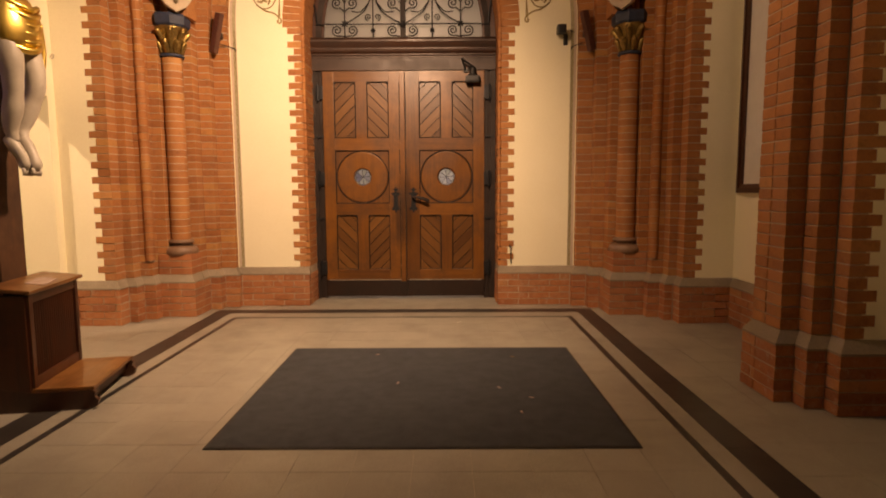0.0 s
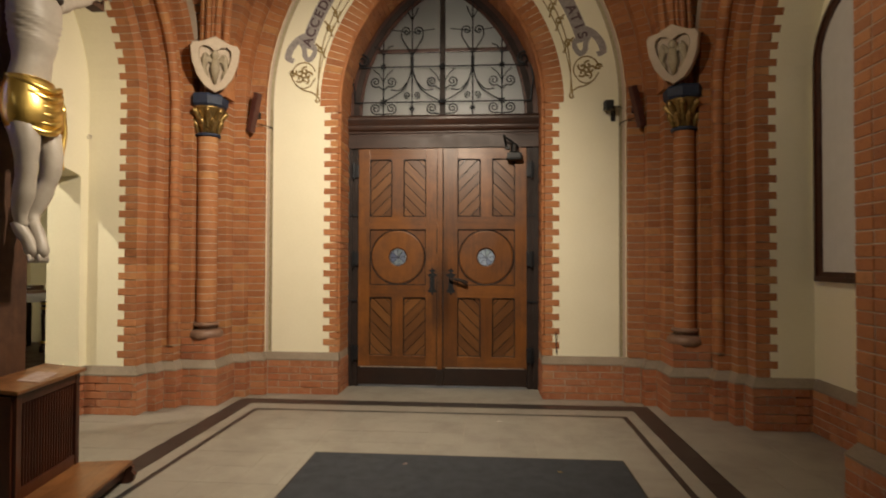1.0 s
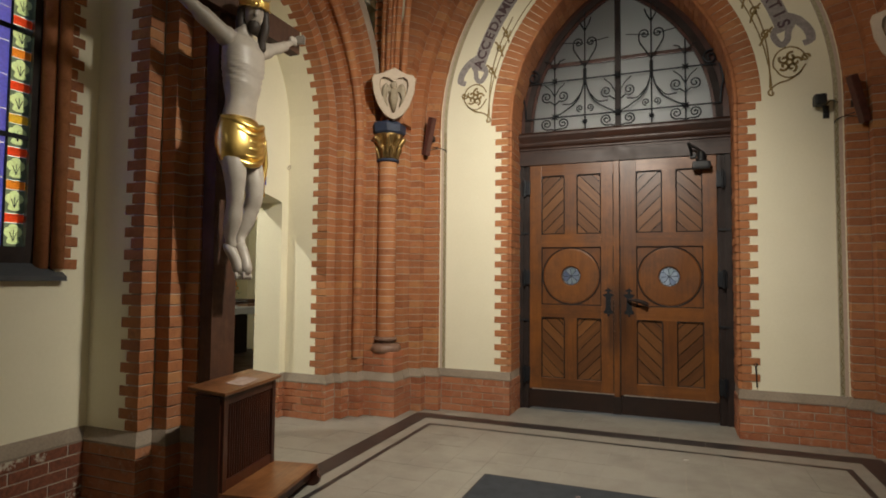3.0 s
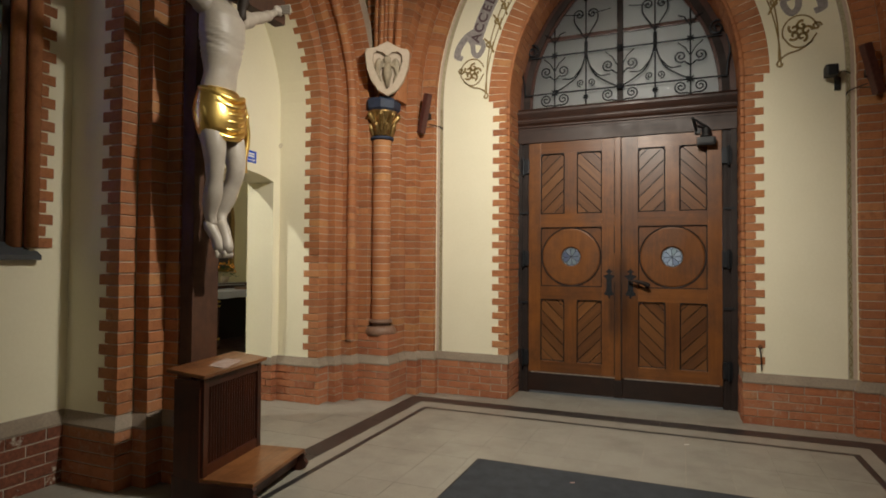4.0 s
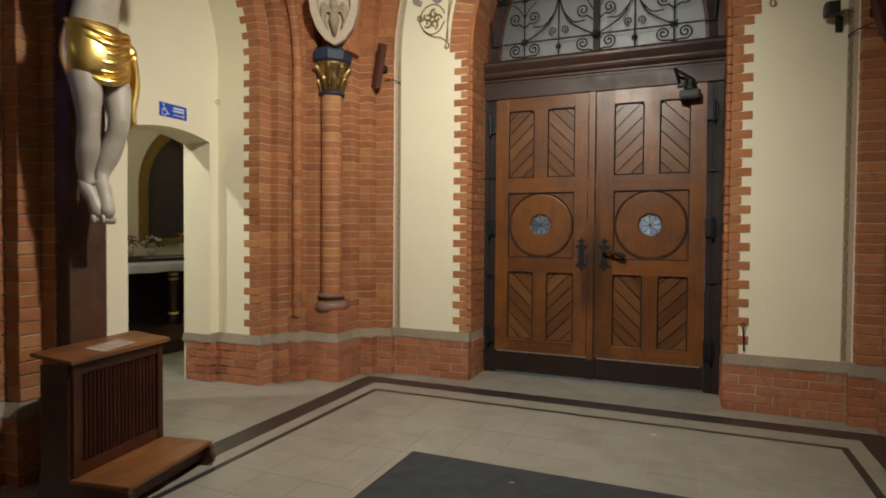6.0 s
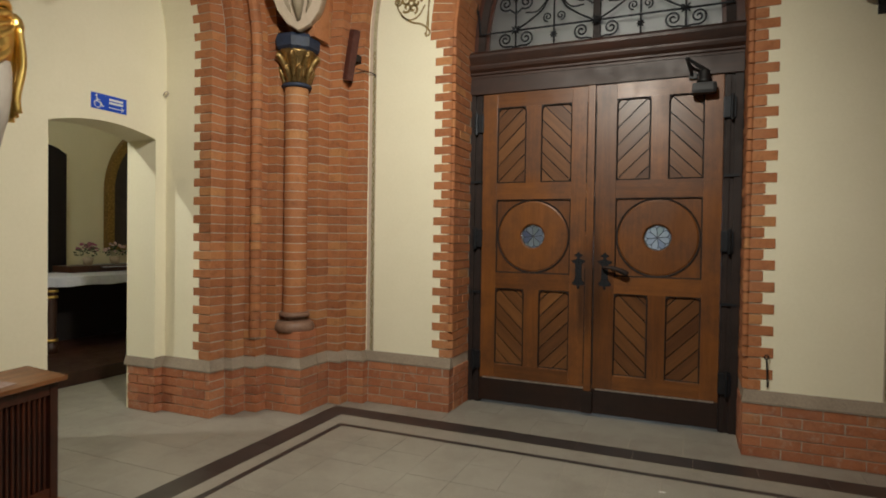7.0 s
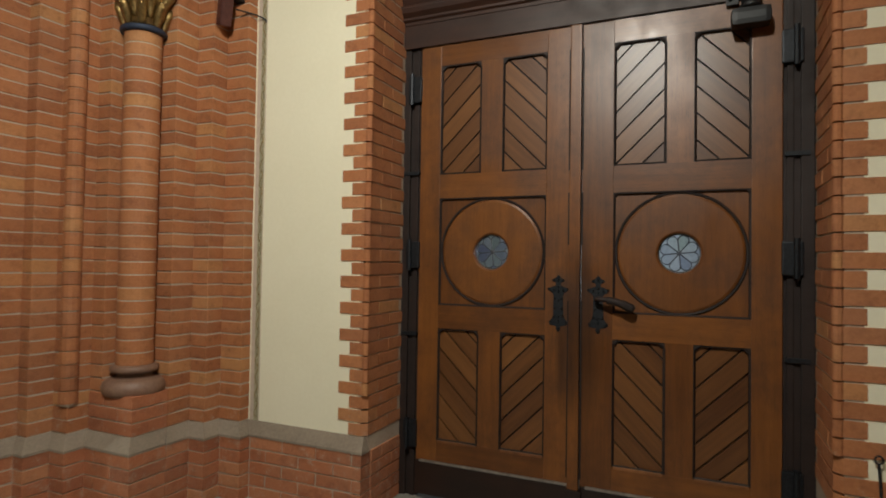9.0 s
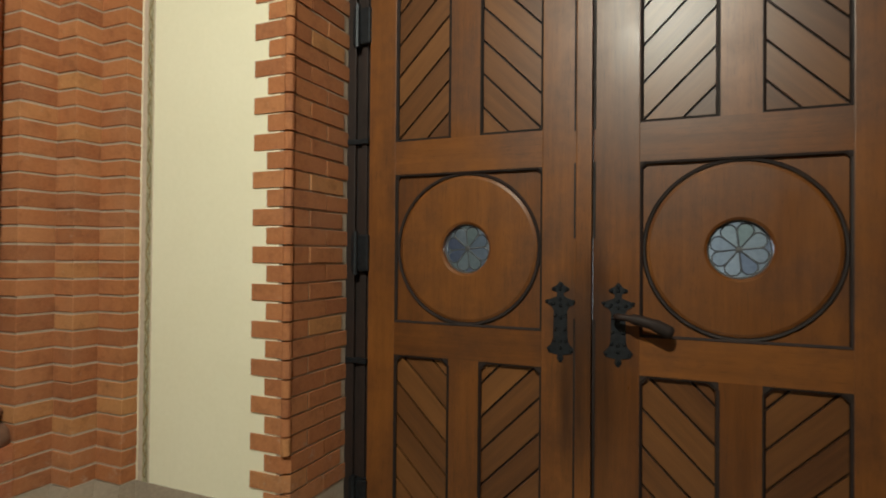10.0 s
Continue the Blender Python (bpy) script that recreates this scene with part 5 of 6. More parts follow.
# ---- rug ----
bm = boxed(-0.83, 1.525, -3.93, -1.975, FL, FL + 0.009, bevel=0.004)
rug = tagged(part("door_mat", bm, RUG), "large dark grey ribbed entrance mat with small litter", "mat")
placed_rim = part("rim", box(box(box(box(bmesh.new(), -0.845, -0.825, -3.945, -1.96, FL, FL + 0.007), 1.52, 1.54, -3.945, -1.96, FL, FL + 0.007), -0.825, 1.52, -3.945, -3.925, FL, FL + 0.007), -0.825, 1.52, -1.98, -1.96, FL, FL + 0.007), BLACK, rug, "black rubber rim")
for k, (x, y, c) in enumerate(((1.03, -2.25, OCHRE), (0.13, -2.9, PAPER), (0.85, -3.0, PAPER), (-0.1, -2.18, PAPER), (0.95, -3.45, PAPER), (1.05, -3.2, PAPER))):
    bm = boxed(-0.017, 0.017, -0.005, 0.005, 0, 0.004, bevel=0.001)
    pattern(bm, pose(x, y, FL + 0.0095, 0, 0, 70 * k))
    tagged(part("paper_scrap", bm, c), "small crumpled scrap of litter on the dark mat", "litter", "scraps on the mat")
tagged(part("paper_scrap", pattern(boxed(-0.02, 0.02, -0.006, 0.006, 0, 0.003, bevel=0.001), pose(0.62, -0.95, FL, 0, 0, 20)), WHITE), "small white scrap of litter on the floor", "litter", "scraps on the mat")

# ---- kneeler ----
kneeler = new("kneeler")
kneeler.matrix_world = pose(-2.20, -3.06, FL - 0.0, 0, 0, 9.8)
tagged(kneeler, "brown wooden prayer kneeler with a slatted front and worn step", "kneeler")
HW = 0.335
for y in (-HW, HW):
    bm = bmesh.new()
    prof = [(-0.20, 0.0), (0.33, 0.0), (0.37, 0.02), (0.38, 0.055), (0.355, 0.085), (0.365, 0.11), (0.35, 0.125), (0.0, 0.125), (-0.20, 0.16)]
    sweep(bm, [[(x, y - 0.016, z) for x, z in prof], [(x, y + 0.016, z) for x, z in prof]])
    part("foot_rail", bm, RED_OAK, kneeler)
    part("side_panel", boxed(-0.19, -0.012, y - 0.014, y + 0.014, 0.125, 0.75, bevel=0.003), RED_OAK, kneeler)
    part("front_post", boxed(-0.025, 0.01, y - (0.045 if y > 0 else 0.0), y + (0.0 if y > 0 else 0.045), 0.14, 0.75, bevel=0.003), RED_OAK, kneeler)
part("step", boxed(-0.01, 0.355, -HW - 0.01, HW + 0.01, 0.125, 0.15, bevel=0.006), PINE, kneeler, "worn golden pine step")
part("step_apron", boxed(0.30, 0.317, -HW + 0.02, HW - 0.02, 0.05, 0.125), RED_OAK, kneeler)
part("front_board", boxed(-0.03, -0.02, -HW + 0.04, HW - 0.04, 0.15, 0.75), OAK_DARK, kneeler)
part("lower_rail", boxed(-0.018, 0.006, -HW + 0.045, HW - 0.045, 0.15, 0.215, bevel=0.003), RED_OAK, kneeler)
part("upper_rail", boxed(-0.018, 0.006, -HW + 0.045, HW - 0.045, 0.695, 0.75, bevel=0.003), RED_OAK, kneeler)
for k in range(20):
    y = -HW + 0.065 + k * (2 * HW - 0.13) / 19
    part("slat", tube(bmesh.new(), [(-0.008, y, 0.21), (-0.008, y, 0.70)], 0.0075, 8), RED_OAK, kneeler)
bm = boxed(-0.235, 0.035, -HW - 0.035, HW + 0.035, -0.012, 0.012, bevel=0.006)
part("desk_top", pattern(bm, Matrix.Translation((0, 0, 0.775)) @ Matrix.Rotation(radians(7), 4, "Y")), PINE, kneeler, "sloping reddish desk board")
bm = boxed(-0.12, 0.0, -0.14, 0.13, 0.013, 0.016)
sheet = tagged(part("prayer_sheet", pattern(bm, pose(-2.20, -3.06, FL - 0.0, 0, 0, 9.8) @ Matrix.Translation((0, 0, 0.775)) @ Matrix.Rotation(radians(7), 4, "Y") @ Matrix.Rotation(radians(7), 4, "Z")), PAPER), "printed paper prayer sheet lying on the kneeler", "paper")

# ---- cross and carved figure ----
CX, CY = -2.495, -3.08
cross = thing("wooden_cross", (CX, CY, FL), "tall dark wooden cross fixed before the brick pier", "cross")
bpy.context.view_layer.update()
placed("post", boxed(CX - 0.055, CX + 0.055, CY - 0.115, CY + 0.115, FL, 4.35, bevel=0.006), CROSS_WOOD, cross)
placed("beam", boxed(CX + 0.0, CX + 0.10, CY - 0.95, CY + 0.76, 3.42, 3.62, bevel=0.006), CROSS_WOOD, cross)


def figure():
    """The carved figure in one mesh, facing +x: painted limbs, gilded loincloth and crown, dark hair."""
    bm = bmesh.new()

    def add(kind, fn):
        before = len(bm.faces)
        fn()
        bm.faces.ensure_lookup_table()
        for f in bm.faces[before:]:
            f.material_index = kind
            f.smooth = True
    ox, oy = CX + 0.15, CY - 0.045

    def body(rows, kind=0, n=20, wave=0.0, waves=9):
        rings = []
        for k, (z, dx, dy, rx, ry) in enumerate(rows):
            rings.append([(ox + dx + rx * (1 + wave * math.sin(waves * a + z * 22)) * math.cos(a), oy + dy + ry * (1 + wave * math.sin(waves * a + z * 22)) * math.sin(a), z) for a in [2 * math.pi * i / n for i in range(n)]])
        add(kind, lambda: sweep(bm, rings))
    # trunk, from hips to neck
    def trunk(keys, n=28, steps=70):
        rings = []
        for k in range(steps + 1):
            z = keys[0][0] + (keys[-1][0] - keys[0][0]) * k / steps
            i = max(j for j in range(len(keys) - 1) if keys[j][0] <= z + 1e-9)
            u = (z - keys[i][0]) / (keys[i + 1][0] - keys[i][0])
            u = u * u * (3 - 2 * u)
            dx, dy, rx, ry = (keys[i][q] + (keys[i + 1][q] - keys[i][q]) * u for q in (1, 2, 3, 4))
            gate = max(0.0, 1 - abs(z - 2.95) / 0.14)
            ring = []
            for q in range(n):
                t = 2 * math.pi * q / n
                f = 1 + 0.06 * gate * abs(math.sin(t)) * math.sin(150 * z - 5 * abs(t if t < math.pi else 2 * math.pi - t))
                f -= 0.05 * gate * max(0.0, math.cos(t)) ** 12
                f -= 0.03 * max(0.0, 1 - abs(z - 2.74) / 0.1) * max(0.0, math.cos(t)) ** 4
                ring.append((ox + dx + rx * f * math.cos(t), oy + dy + ry * f * math.sin(t), z))
            rings.append(ring)
        add(0, lambda: sweep(bm, rings))
    trunk([(2.36, 0.02, 0, 0.085, 0.14), (2.50, 0.02, 0, 0.10, 0.155), (2.64, 0.03, 0.0, 0.092, 0.135), (2.76, 0.05, 0.0, 0.088, 0.125), (2.90, 0.055, 0, 0.11, 0.15), (3.02, 0.06, 0, 0.122, 0.17), (3.12, 0.06, 0, 0.115, 0.175), (3.20, 0.05, 0, 0.09, 0.165), (3.25, 0.05, 0, 0.055, 0.08), (3.31, 0.07, 0.0, 0.048, 0.05)])
    for side in (-1, 1):
        # arms, raised to the beam
        reach = -0.78 if side < 0 else 0.69
        add(0, lambda: tube(bm, bend([(ox + 0.05, oy + side * 0.13, 3.17), (ox + 0.03, oy + side * 0.22, 3.21), (ox, oy + reach * 0.55, 3.30), (ox - 0.02, oy + reach * 0.75, 3.37), (ox - 0.03, oy + reach * 0.94, 3.46)], 5), [0.07] * 4 + [0.058] * 5 + [0.045] * 5 + [0.040] * 4 + [0.026] * 3, 12))
        add(0, lambda: bmesh.ops.create_icosphere(bm, subdivisions=2, radius=0.05, matrix=Matrix.LocRotScale((ox - 0.03, oy + reach * 1.0, 3.49), None, (0.5, 1.1, 0.8))))
        for k in range(4):
            add(0, lambda: tube(bm, [(ox - 0.02, oy + reach * 1.03, 3.48 + 0.016 * k), (ox + 0.025, oy + reach * 1.09, 3.49 + 0.02 * k), (ox + 0.045, oy + reach * 1.075, 3.475 + 0.018 * k)], [0.013, 0.011, 0.008], 6))
        # legs, knees bent forward, feet crossed
        knee = 0.105 + 0.012 * side
        add(0, lambda: tube(bm, bend([(ox + 0.03, oy + side * 0.088, 2.44), (ox + 0.085, oy + side * 0.09, 2.28), (ox + knee, oy + side * 0.083, 2.11), (ox + 0.075, oy + side * 0.072, 1.97), (ox + 0.04, oy + side * 0.05 - 0.012, 1.83), (ox + 0.045 + 0.025 * (side > 0), oy + side * 0.03 - 0.018, 1.74)], 5), [0.086, 0.086, 0.085, 0.084, 0.082] + [0.079, 0.076, 0.072, 0.067, 0.062] + [0.06, 0.059, 0.056, 0.055, 0.057] + [0.06, 0.06, 0.058, 0.054, 0.049] + [0.044, 0.04, 0.037, 0.035, 0.034] + [0.034], 16))
        add(0, lambda: bmesh.ops.create_icosphere(bm, subdivisions=2, radius=0.05, matrix=Matrix.LocRotScale((ox + knee + 0.018, oy + side * 0.083, 2.115), None, (0.9, 0.9, 1.15))))
        fx, fy = ox + 0.045 + 0.04 * (side > 0), oy + side * 0.034 - 0.022
        add(0, lambda: tube(bm, bend([(fx - 0.03, fy, 1.765), (fx + 0.0, fy, 1.715), (fx + 0.035, fy - side * 0.012, 1.65), (fx + 0.055, fy - side * 0.02, 1.585), (fx + 0.058, fy - side * 0.02, 1.55)], 4), [0.034, 0.037, 0.039, 0.04] + [0.04, 0.039, 0.038, 0.037] + [0.037, 0.038, 0.04, 0.041] + [0.04, 0.036, 0.03, 0.024] + [0.012], 12))
        for k in range(4):
            u = (k - 1.5) * 0.019
            add(0, lambda: tube(bm, [(fx + 0.056, fy - side * 0.02 + u, 1.57), (fx + 0.064, fy - side * 0.02 + u * 1.1, 1.54), (fx + 0.06, fy - side * 0.02 + u * 1.15, 1.52)], [0.012, 0.012, 0.007], 6))
    # head, hair and beard
    tilt = Matrix.Translation((ox + 0.12, oy + 0.02, 3.40)) @ Matrix.Rotation(radians(-38), 4, "Z") @ Matrix.Rotation(radians(18), 4, "Y")
    add(0, lambda: bmesh.ops.create_icosphere(bm, subdivisions=3, radius=0.085, matrix=tilt @ Matrix.Diagonal((0.95, 0.82, 1.25, 1))))
    add(0, lambda: tube(bm, [tilt @ Vector((0.075, 0, 0.03)), tilt @ Vector((0.098, 0, -0.015))], [0.008, 0.014], 6))
    add(2, lambda: bmesh.ops.create_icosphere(bm, subdivisions=2, radius=0.094, matrix=tilt @ Matrix.Translation((-0.028, 0, 0.022)) @ Matrix.Diagonal((0.9, 0.95, 1.15, 1))))
    for side in (-1, 1):
        add(2, lambda: tube(bm, bend([tilt @ Vector((0.0, side * 0.075, 0.03)), tilt @ Vector((0.01, side * 0.085, -0.07)), tilt @ Vector((0.02, side * 0.07, -0.17)), tilt @ Vector((0.04, side * 0.075, -0.25))], 4), [0.03] * 4 + [0.036] * 4 + [0.03] * 4 + [0.008], 8))
    add(2, lambda: bmesh.ops.create_icosphere(bm, subdivisions=2, radius=0.05, matrix=tilt @ Matrix.Translation((0.052, 0, -0.085)) @ Matrix.Diagonal((0.7, 0.95, 1.1, 1))))
    # gilded crown of twisted stems
    for ph in (0.0, 2.1, 4.2):
        add(1, lambda: tube(bm, [tilt @ Vector((0.098 * math.cos(a), 0.092 * math.sin(a), 0.07 + 0.017 * math.sin(5 * a + ph))) for a in [k * math.pi / 18 for k in range(37)]], 0.0135, 6))
    for k in range(14):
        a = k * 0.449
        add(1, lambda: tube(bm, [tilt @ Vector((0.098 * math.cos(a), 0.092 * math.sin(a), 0.07)), tilt @ Vector((0.118 * math.cos(a + 0.15), 0.112 * math.sin(a + 0.15), 0.07 + 0.045 * math.cos(3 * k)))], [0.008, 0.002], 5))
    # gilded loincloth with slanting folds and a hanging end
    body([(2.315, 0.055, 0.0, 0.088, 0.14), (2.325, 0.06, 0.0, 0.112, 0.168), (2.37, 0.058, 0, 0.128, 0.182), (2.44, 0.052, 0, 0.138, 0.194), (2.50, 0.046, 0, 0.136, 0.193), (2.56, 0.042, 0, 0.126, 0.182), (2.61, 0.038, 0, 0.114, 0.166), (2.645, 0.036, 0, 0.104, 0.15), (2.65, 0.036, 0, 0.09, 0.135)], 1, 56, 0.014, 7)
    for k in range(6):
        z = 2.60 - 0.045 * k
        add(1, lambda: tube(bm, bend([(ox + 0.02, oy - 0.17, z + 0.035), (ox + 0.125, oy - 0.11, z - 0.005 - 0.008 * k), (ox + 0.178, oy + 0.0, z - 0.03 - 0.006 * k), (ox + 0.14, oy + 0.12, z + 0.01), (ox + 0.06, oy + 0.175, 2.56)], 6), [0.004] + [0.018 + 0.005 * (k % 2)] * 22 + [0.01, 0.006], 8))
    add(1, lambda: bmesh.ops.create_icosphere(bm, subdivisions=2, radius=0.055, matrix=Matrix.LocRotScale((ox + 0.05, oy + 0.205, 2.54), None, (0.9, 0.8, 1.2))))
    for k in range(3):
        add(1, lambda: tube(bm, bend([(ox + 0.04 + 0.025 * k, oy + 0.205, 2.54), (ox + 0.03 + 0.03 * k, oy + 0.225, 2.36), (ox + 0.03 + 0.028 * k, oy + 0.20, 2.20), (ox + 0.03 + 0.03 * k, oy + 0.205, 2.08 + 0.02 * k)], 5), 0.018, 8))
    return bm


fig = part("crucifix_figure", figure(), SKIN_PAINT)
fig.data.materials.append(GOLD)
fig.data.materials.append(HAIR_PAINT)
tagged(fig, "pale painted carved wooden statue with a gilded loincloth on the cross", "statue")

# ---- sign over the passage ----
sign = thing("direction_sign", (-3.45, -1.556, 2.50), "blue and white wheelchair access sign with an arrow", "sign")
bpy.context.view_layer.update()
placed("plate", boxed(-3.45, -3.444, -1.705, -1.407, 2.503, 2.623, bevel=0.002), SIGN_BLUE, sign)
bm = bmesh.new()
R = lambda y, z: (-3.443, y, z)
tube(bm, [R(-1.655 + 0.027 * math.cos(a), 2.540 + 0.027 * math.sin(a)) for a in [1.9 + k * 0.35 for k in range(15)]], 0.004, 5)
tube(bm, [R(-1.662, 2.588), R(-1.657, 2.555), R(-1.63, 2.555), R(-1.618, 2.528), R(-1.605, 2.53)], 0.005, 5)
tube(bm, [R(-1.658, 2.574), R(-1.635, 2.572)], 0.004, 5)
bmesh.ops.create_icosphere(bm, subdivisions=1, radius=0.010, matrix=Matrix.LocRotScale(R(-1.664, 2.603), None, (0.2, 1, 1)))
placed("wheelchair_symbol", bm, WHITE, sign)
placed("text_bar", boxed(-3.445, -3.442, -1.56, -1.44, 2.583, 2.600), WHITE, sign)
placed("text_bar", boxed(-3.445, -3.442, -1.56, -1.44, 2.558, 2.574), WHITE, sign)
bm = box(bmesh.new(), -3.445, -3.442, -1.56, -1.44, 2.526, 2.533)
tube(bm, [R(-1.455, 2.545), R(-1.435, 2.5295), R(-1.455, 2.514)], 0.004, 5)
placed("arrow", bm, WHITE, sign)
wire = tagged(part("wall_hook", tube(bmesh.new(), bend([(-3.44, -1.06, 2.74), (-3.42, -1.055, 2.77), (-3.42, -1.03, 2.775), (-3.43, -1.025, 2.745), (-3.44, -1.045, 2.735)], 4), 0.005, 5), MORTAR), "small bent wire hook in the plastered corner", "hook")

# ---- framed board on the east wall ----
board = thing("framed_board", (3.42, -1.9, 1.37), "large arch-topped pale board in a brown wooden frame", "notice board")
bpy.context.view_layer.update()
y0, y1, zs = -1.11, -2.72, 3.28
ell = lambda inset, n=20: [(y0 - inset, 1.37 + inset)] + [((y0 + y1) / 2 + ((y0 - y1) / 2 - inset) * math.cos(math.pi * k / n), zs + (0.62 - inset) * math.sin(math.pi * k / n)) for k in range(n + 1)] + [(y1 + inset, 1.37 + inset)]
a, b, c = ell(0.0), ell(0.045), ell(0.085)
rows = [[(x, y, z) for y, z in pts] for pts, x in ((a, 3.45), (a, 3.395), (b, 3.385), (b, 3.40), (c, 3.405), (c, 3.43))]
bm = bmesh.new()
rings = [[bm.verts.new(p) for p in r] for r in rows]
for p, q in zip(rings, rings[1:]):
    for i in range(len(p)):
        j = (i + 1) % len(p)
        bm.faces.new((p[i], p[j], q[j], q[i]))
placed("board_frame", bm, RED_OAK, board)
bm = bmesh.new()
bm.faces.new([bm.verts.new((3.428, y, z)) for y, z in c])
bm.faces.new([bm.verts.new((3.436, y, z)) for y, z in c][::-1])
placed("panel", bm, CHART, board, "pale grey panel")
box_ = thing("junction_box", (3.45, -1.80, 0.85), "small pale cream electrical box on the wall", "electrical box")
bpy.context.view_layer.update()
placed("cover", boxed(3.40, 3.45, -1.98, -1.74, 0.86, 1.25, bevel=0.006), PLASTER, box_)
placed("lock", boxed(3.396, 3.402, -1.80, -1.785, 1.04, 1.07), IRON, box_)

# ---- stained glass window of the nave ----
window = tagged(new("window_2"), "tall stained glass window with leaf border in brick reveals", "window", kind="structure")


def tinted(name, colour):
    def build(nt, b):
        n = noise_tex(nt, world_coords(nt), 60, 4)
        lo, hi = tuple(v * 0.7 for v in colour), tuple(min(1, v * 1.2) for v in colour)
        c = ramp(nt, n, (0.3, lo), (0.7, hi))
        nt.links.new(c, b.inputs["Base Color"])
        b.inputs["Transmission Weight"].default_value = 0.85
        b.inputs["Roughness"].default_value = 0.35
        b.inputs["IOR"].default_value = 1.1
    return material(name, build)


G_LEAF, G_RED, G_ORANGE, G_BLUE = tinted("pale_green_glass", (0.40, 0.56, 0.15)), tinted("red_glass", (0.8, 0.07, 0.015)), tinted("amber_glass", (0.85, 0.27, 0.02)), tinted("blue_glass", (0.13, 0.12, 0.62))
G_DARK, G_AMBER = tinted("dark_green_glass", (0.03, 0.045, 0.02)), tinted("yellow_glass", (0.85, 0.5, 0.03))
wx = -3.42
yb0, yb1 = -3.85, -3.97
z, k = 1.72, 0
while z < 4.3:
    if k % 2 == 0:
        cy, hy, hz = (yb0 + yb1) / 2, (yb0 - yb1) / 2, 0.075
        cz = z + hz
        leaf_ring, rim = [], []
        for i in range(60):
            t = 2 * math.pi * i / 60
            reach = min(hy / max(abs(math.cos(t)), 1e-6), hz / max(abs(math.sin(t)), 1e-6))
            lobe = 0.62 + 0.32 * abs(math.cos(2.5 * (t - math.pi / 2))) if math.sin(t) > -0.35 else 0.5 + 0.3 * abs(math.cos(1.5 * (t + math.pi / 2)))
            leaf_ring.append((wx, cy + reach * lobe * math.cos(t), cz + reach * lobe * math.sin(t)))
            rim.append((wx, cy + reach * math.cos(t), cz + reach * math.sin(t)))
        part("glass_field", sweep(bmesh.new(), [leaf_ring, rim], caps=False), G_DARK, window)
        bm = bmesh.new()
        bm.faces.new([bm.verts.new(p) for p in leaf_ring])
        part("glass_leaf", bm, G_LEAF, window)
        bm = bmesh.new()
        for h in (-1, 0, 1):
            tube(bm, [(wx + 0.003, cy, cz - 0.04), (wx + 0.003, cy + 0.022 * h, cz + 0.03 - 0.012 * abs(h))], 0.0022, 4)
        part("lead_vein", bm, IRON, window)
        z += 0.155
    else:
        part("glass_knot", boxed(wx - 0.004, wx + 0.002, yb1, yb0, z, z + 0.055, bevel=0.002), (G_RED, G_ORANGE, G_RED, G_AMBER)[(k // 2) % 4], window)
        z += 0.06
    k += 1
for i in range(12):
    part("glass_scale", boxed(wx - 0.004, wx, -4.30, yb1 - 0.012, 1.72 + 0.22 * i, 1.935 + 0.22 * i), G_BLUE, window)
part("glass_field", boxed(wx - 0.004, wx, -4.75, -4.31, 1.62, 4.4), G_BLUE, window)
for zb in (2.42, 3.12, 3.82):
    part("saddle_bar", boxed(wx - 0.01, wx + 0.012, -4.75, -3.80, zb, zb + 0.03), IRON, window)
part("lead_line", boxed(wx - 0.006, wx + 0.008, yb1 - 0.012, yb1, 1.6, 4.4), IRON, window)
part("stone_frame", box(box(bmesh.new(), wx - 0.06, wx + 0.03, -3.85, -3.71, 1.56, 4.4), wx - 0.06, wx + 0.03, -4.75, -3.85, 1.56, 1.72), OAK_DARK, window, "dark window frame")
bm = bmesh.new()
tube(bm, [(-3.37, -3.76, 1.58), (-3.37, -3.76, 4.4)], 0.045, 12)
tube(bm, [(-3.31, -3.69, 1.58), (-3.31, -3.69, 4.4)], 0.04, 12)
part("brick_roll", bm, BRICK, window, smooth=True)
for k in range(36):
    bm = boxed(-3.36, -3.293, -3.71, -3.61 if k % 2 else -3.565, 1.58 + k * COURSE, 1.58 + k * COURSE + 0.066, bevel=0.003)
    part("brick", bm, BRICK, window)
bm = bmesh.new()
sloped_cap(bm, rect(-3.85, -3.25, -4.75, -3.66), rect(-3.85, -3.40, -4.75, -3.66), 1.50, 1.53, 1.62)
part("window_sill", bm, speckled("slate_sill", (0.05, 0.055, 0.06), (0.09, 0.095, 0.1), 40, 0.5), window, "dark sloping slate sill")

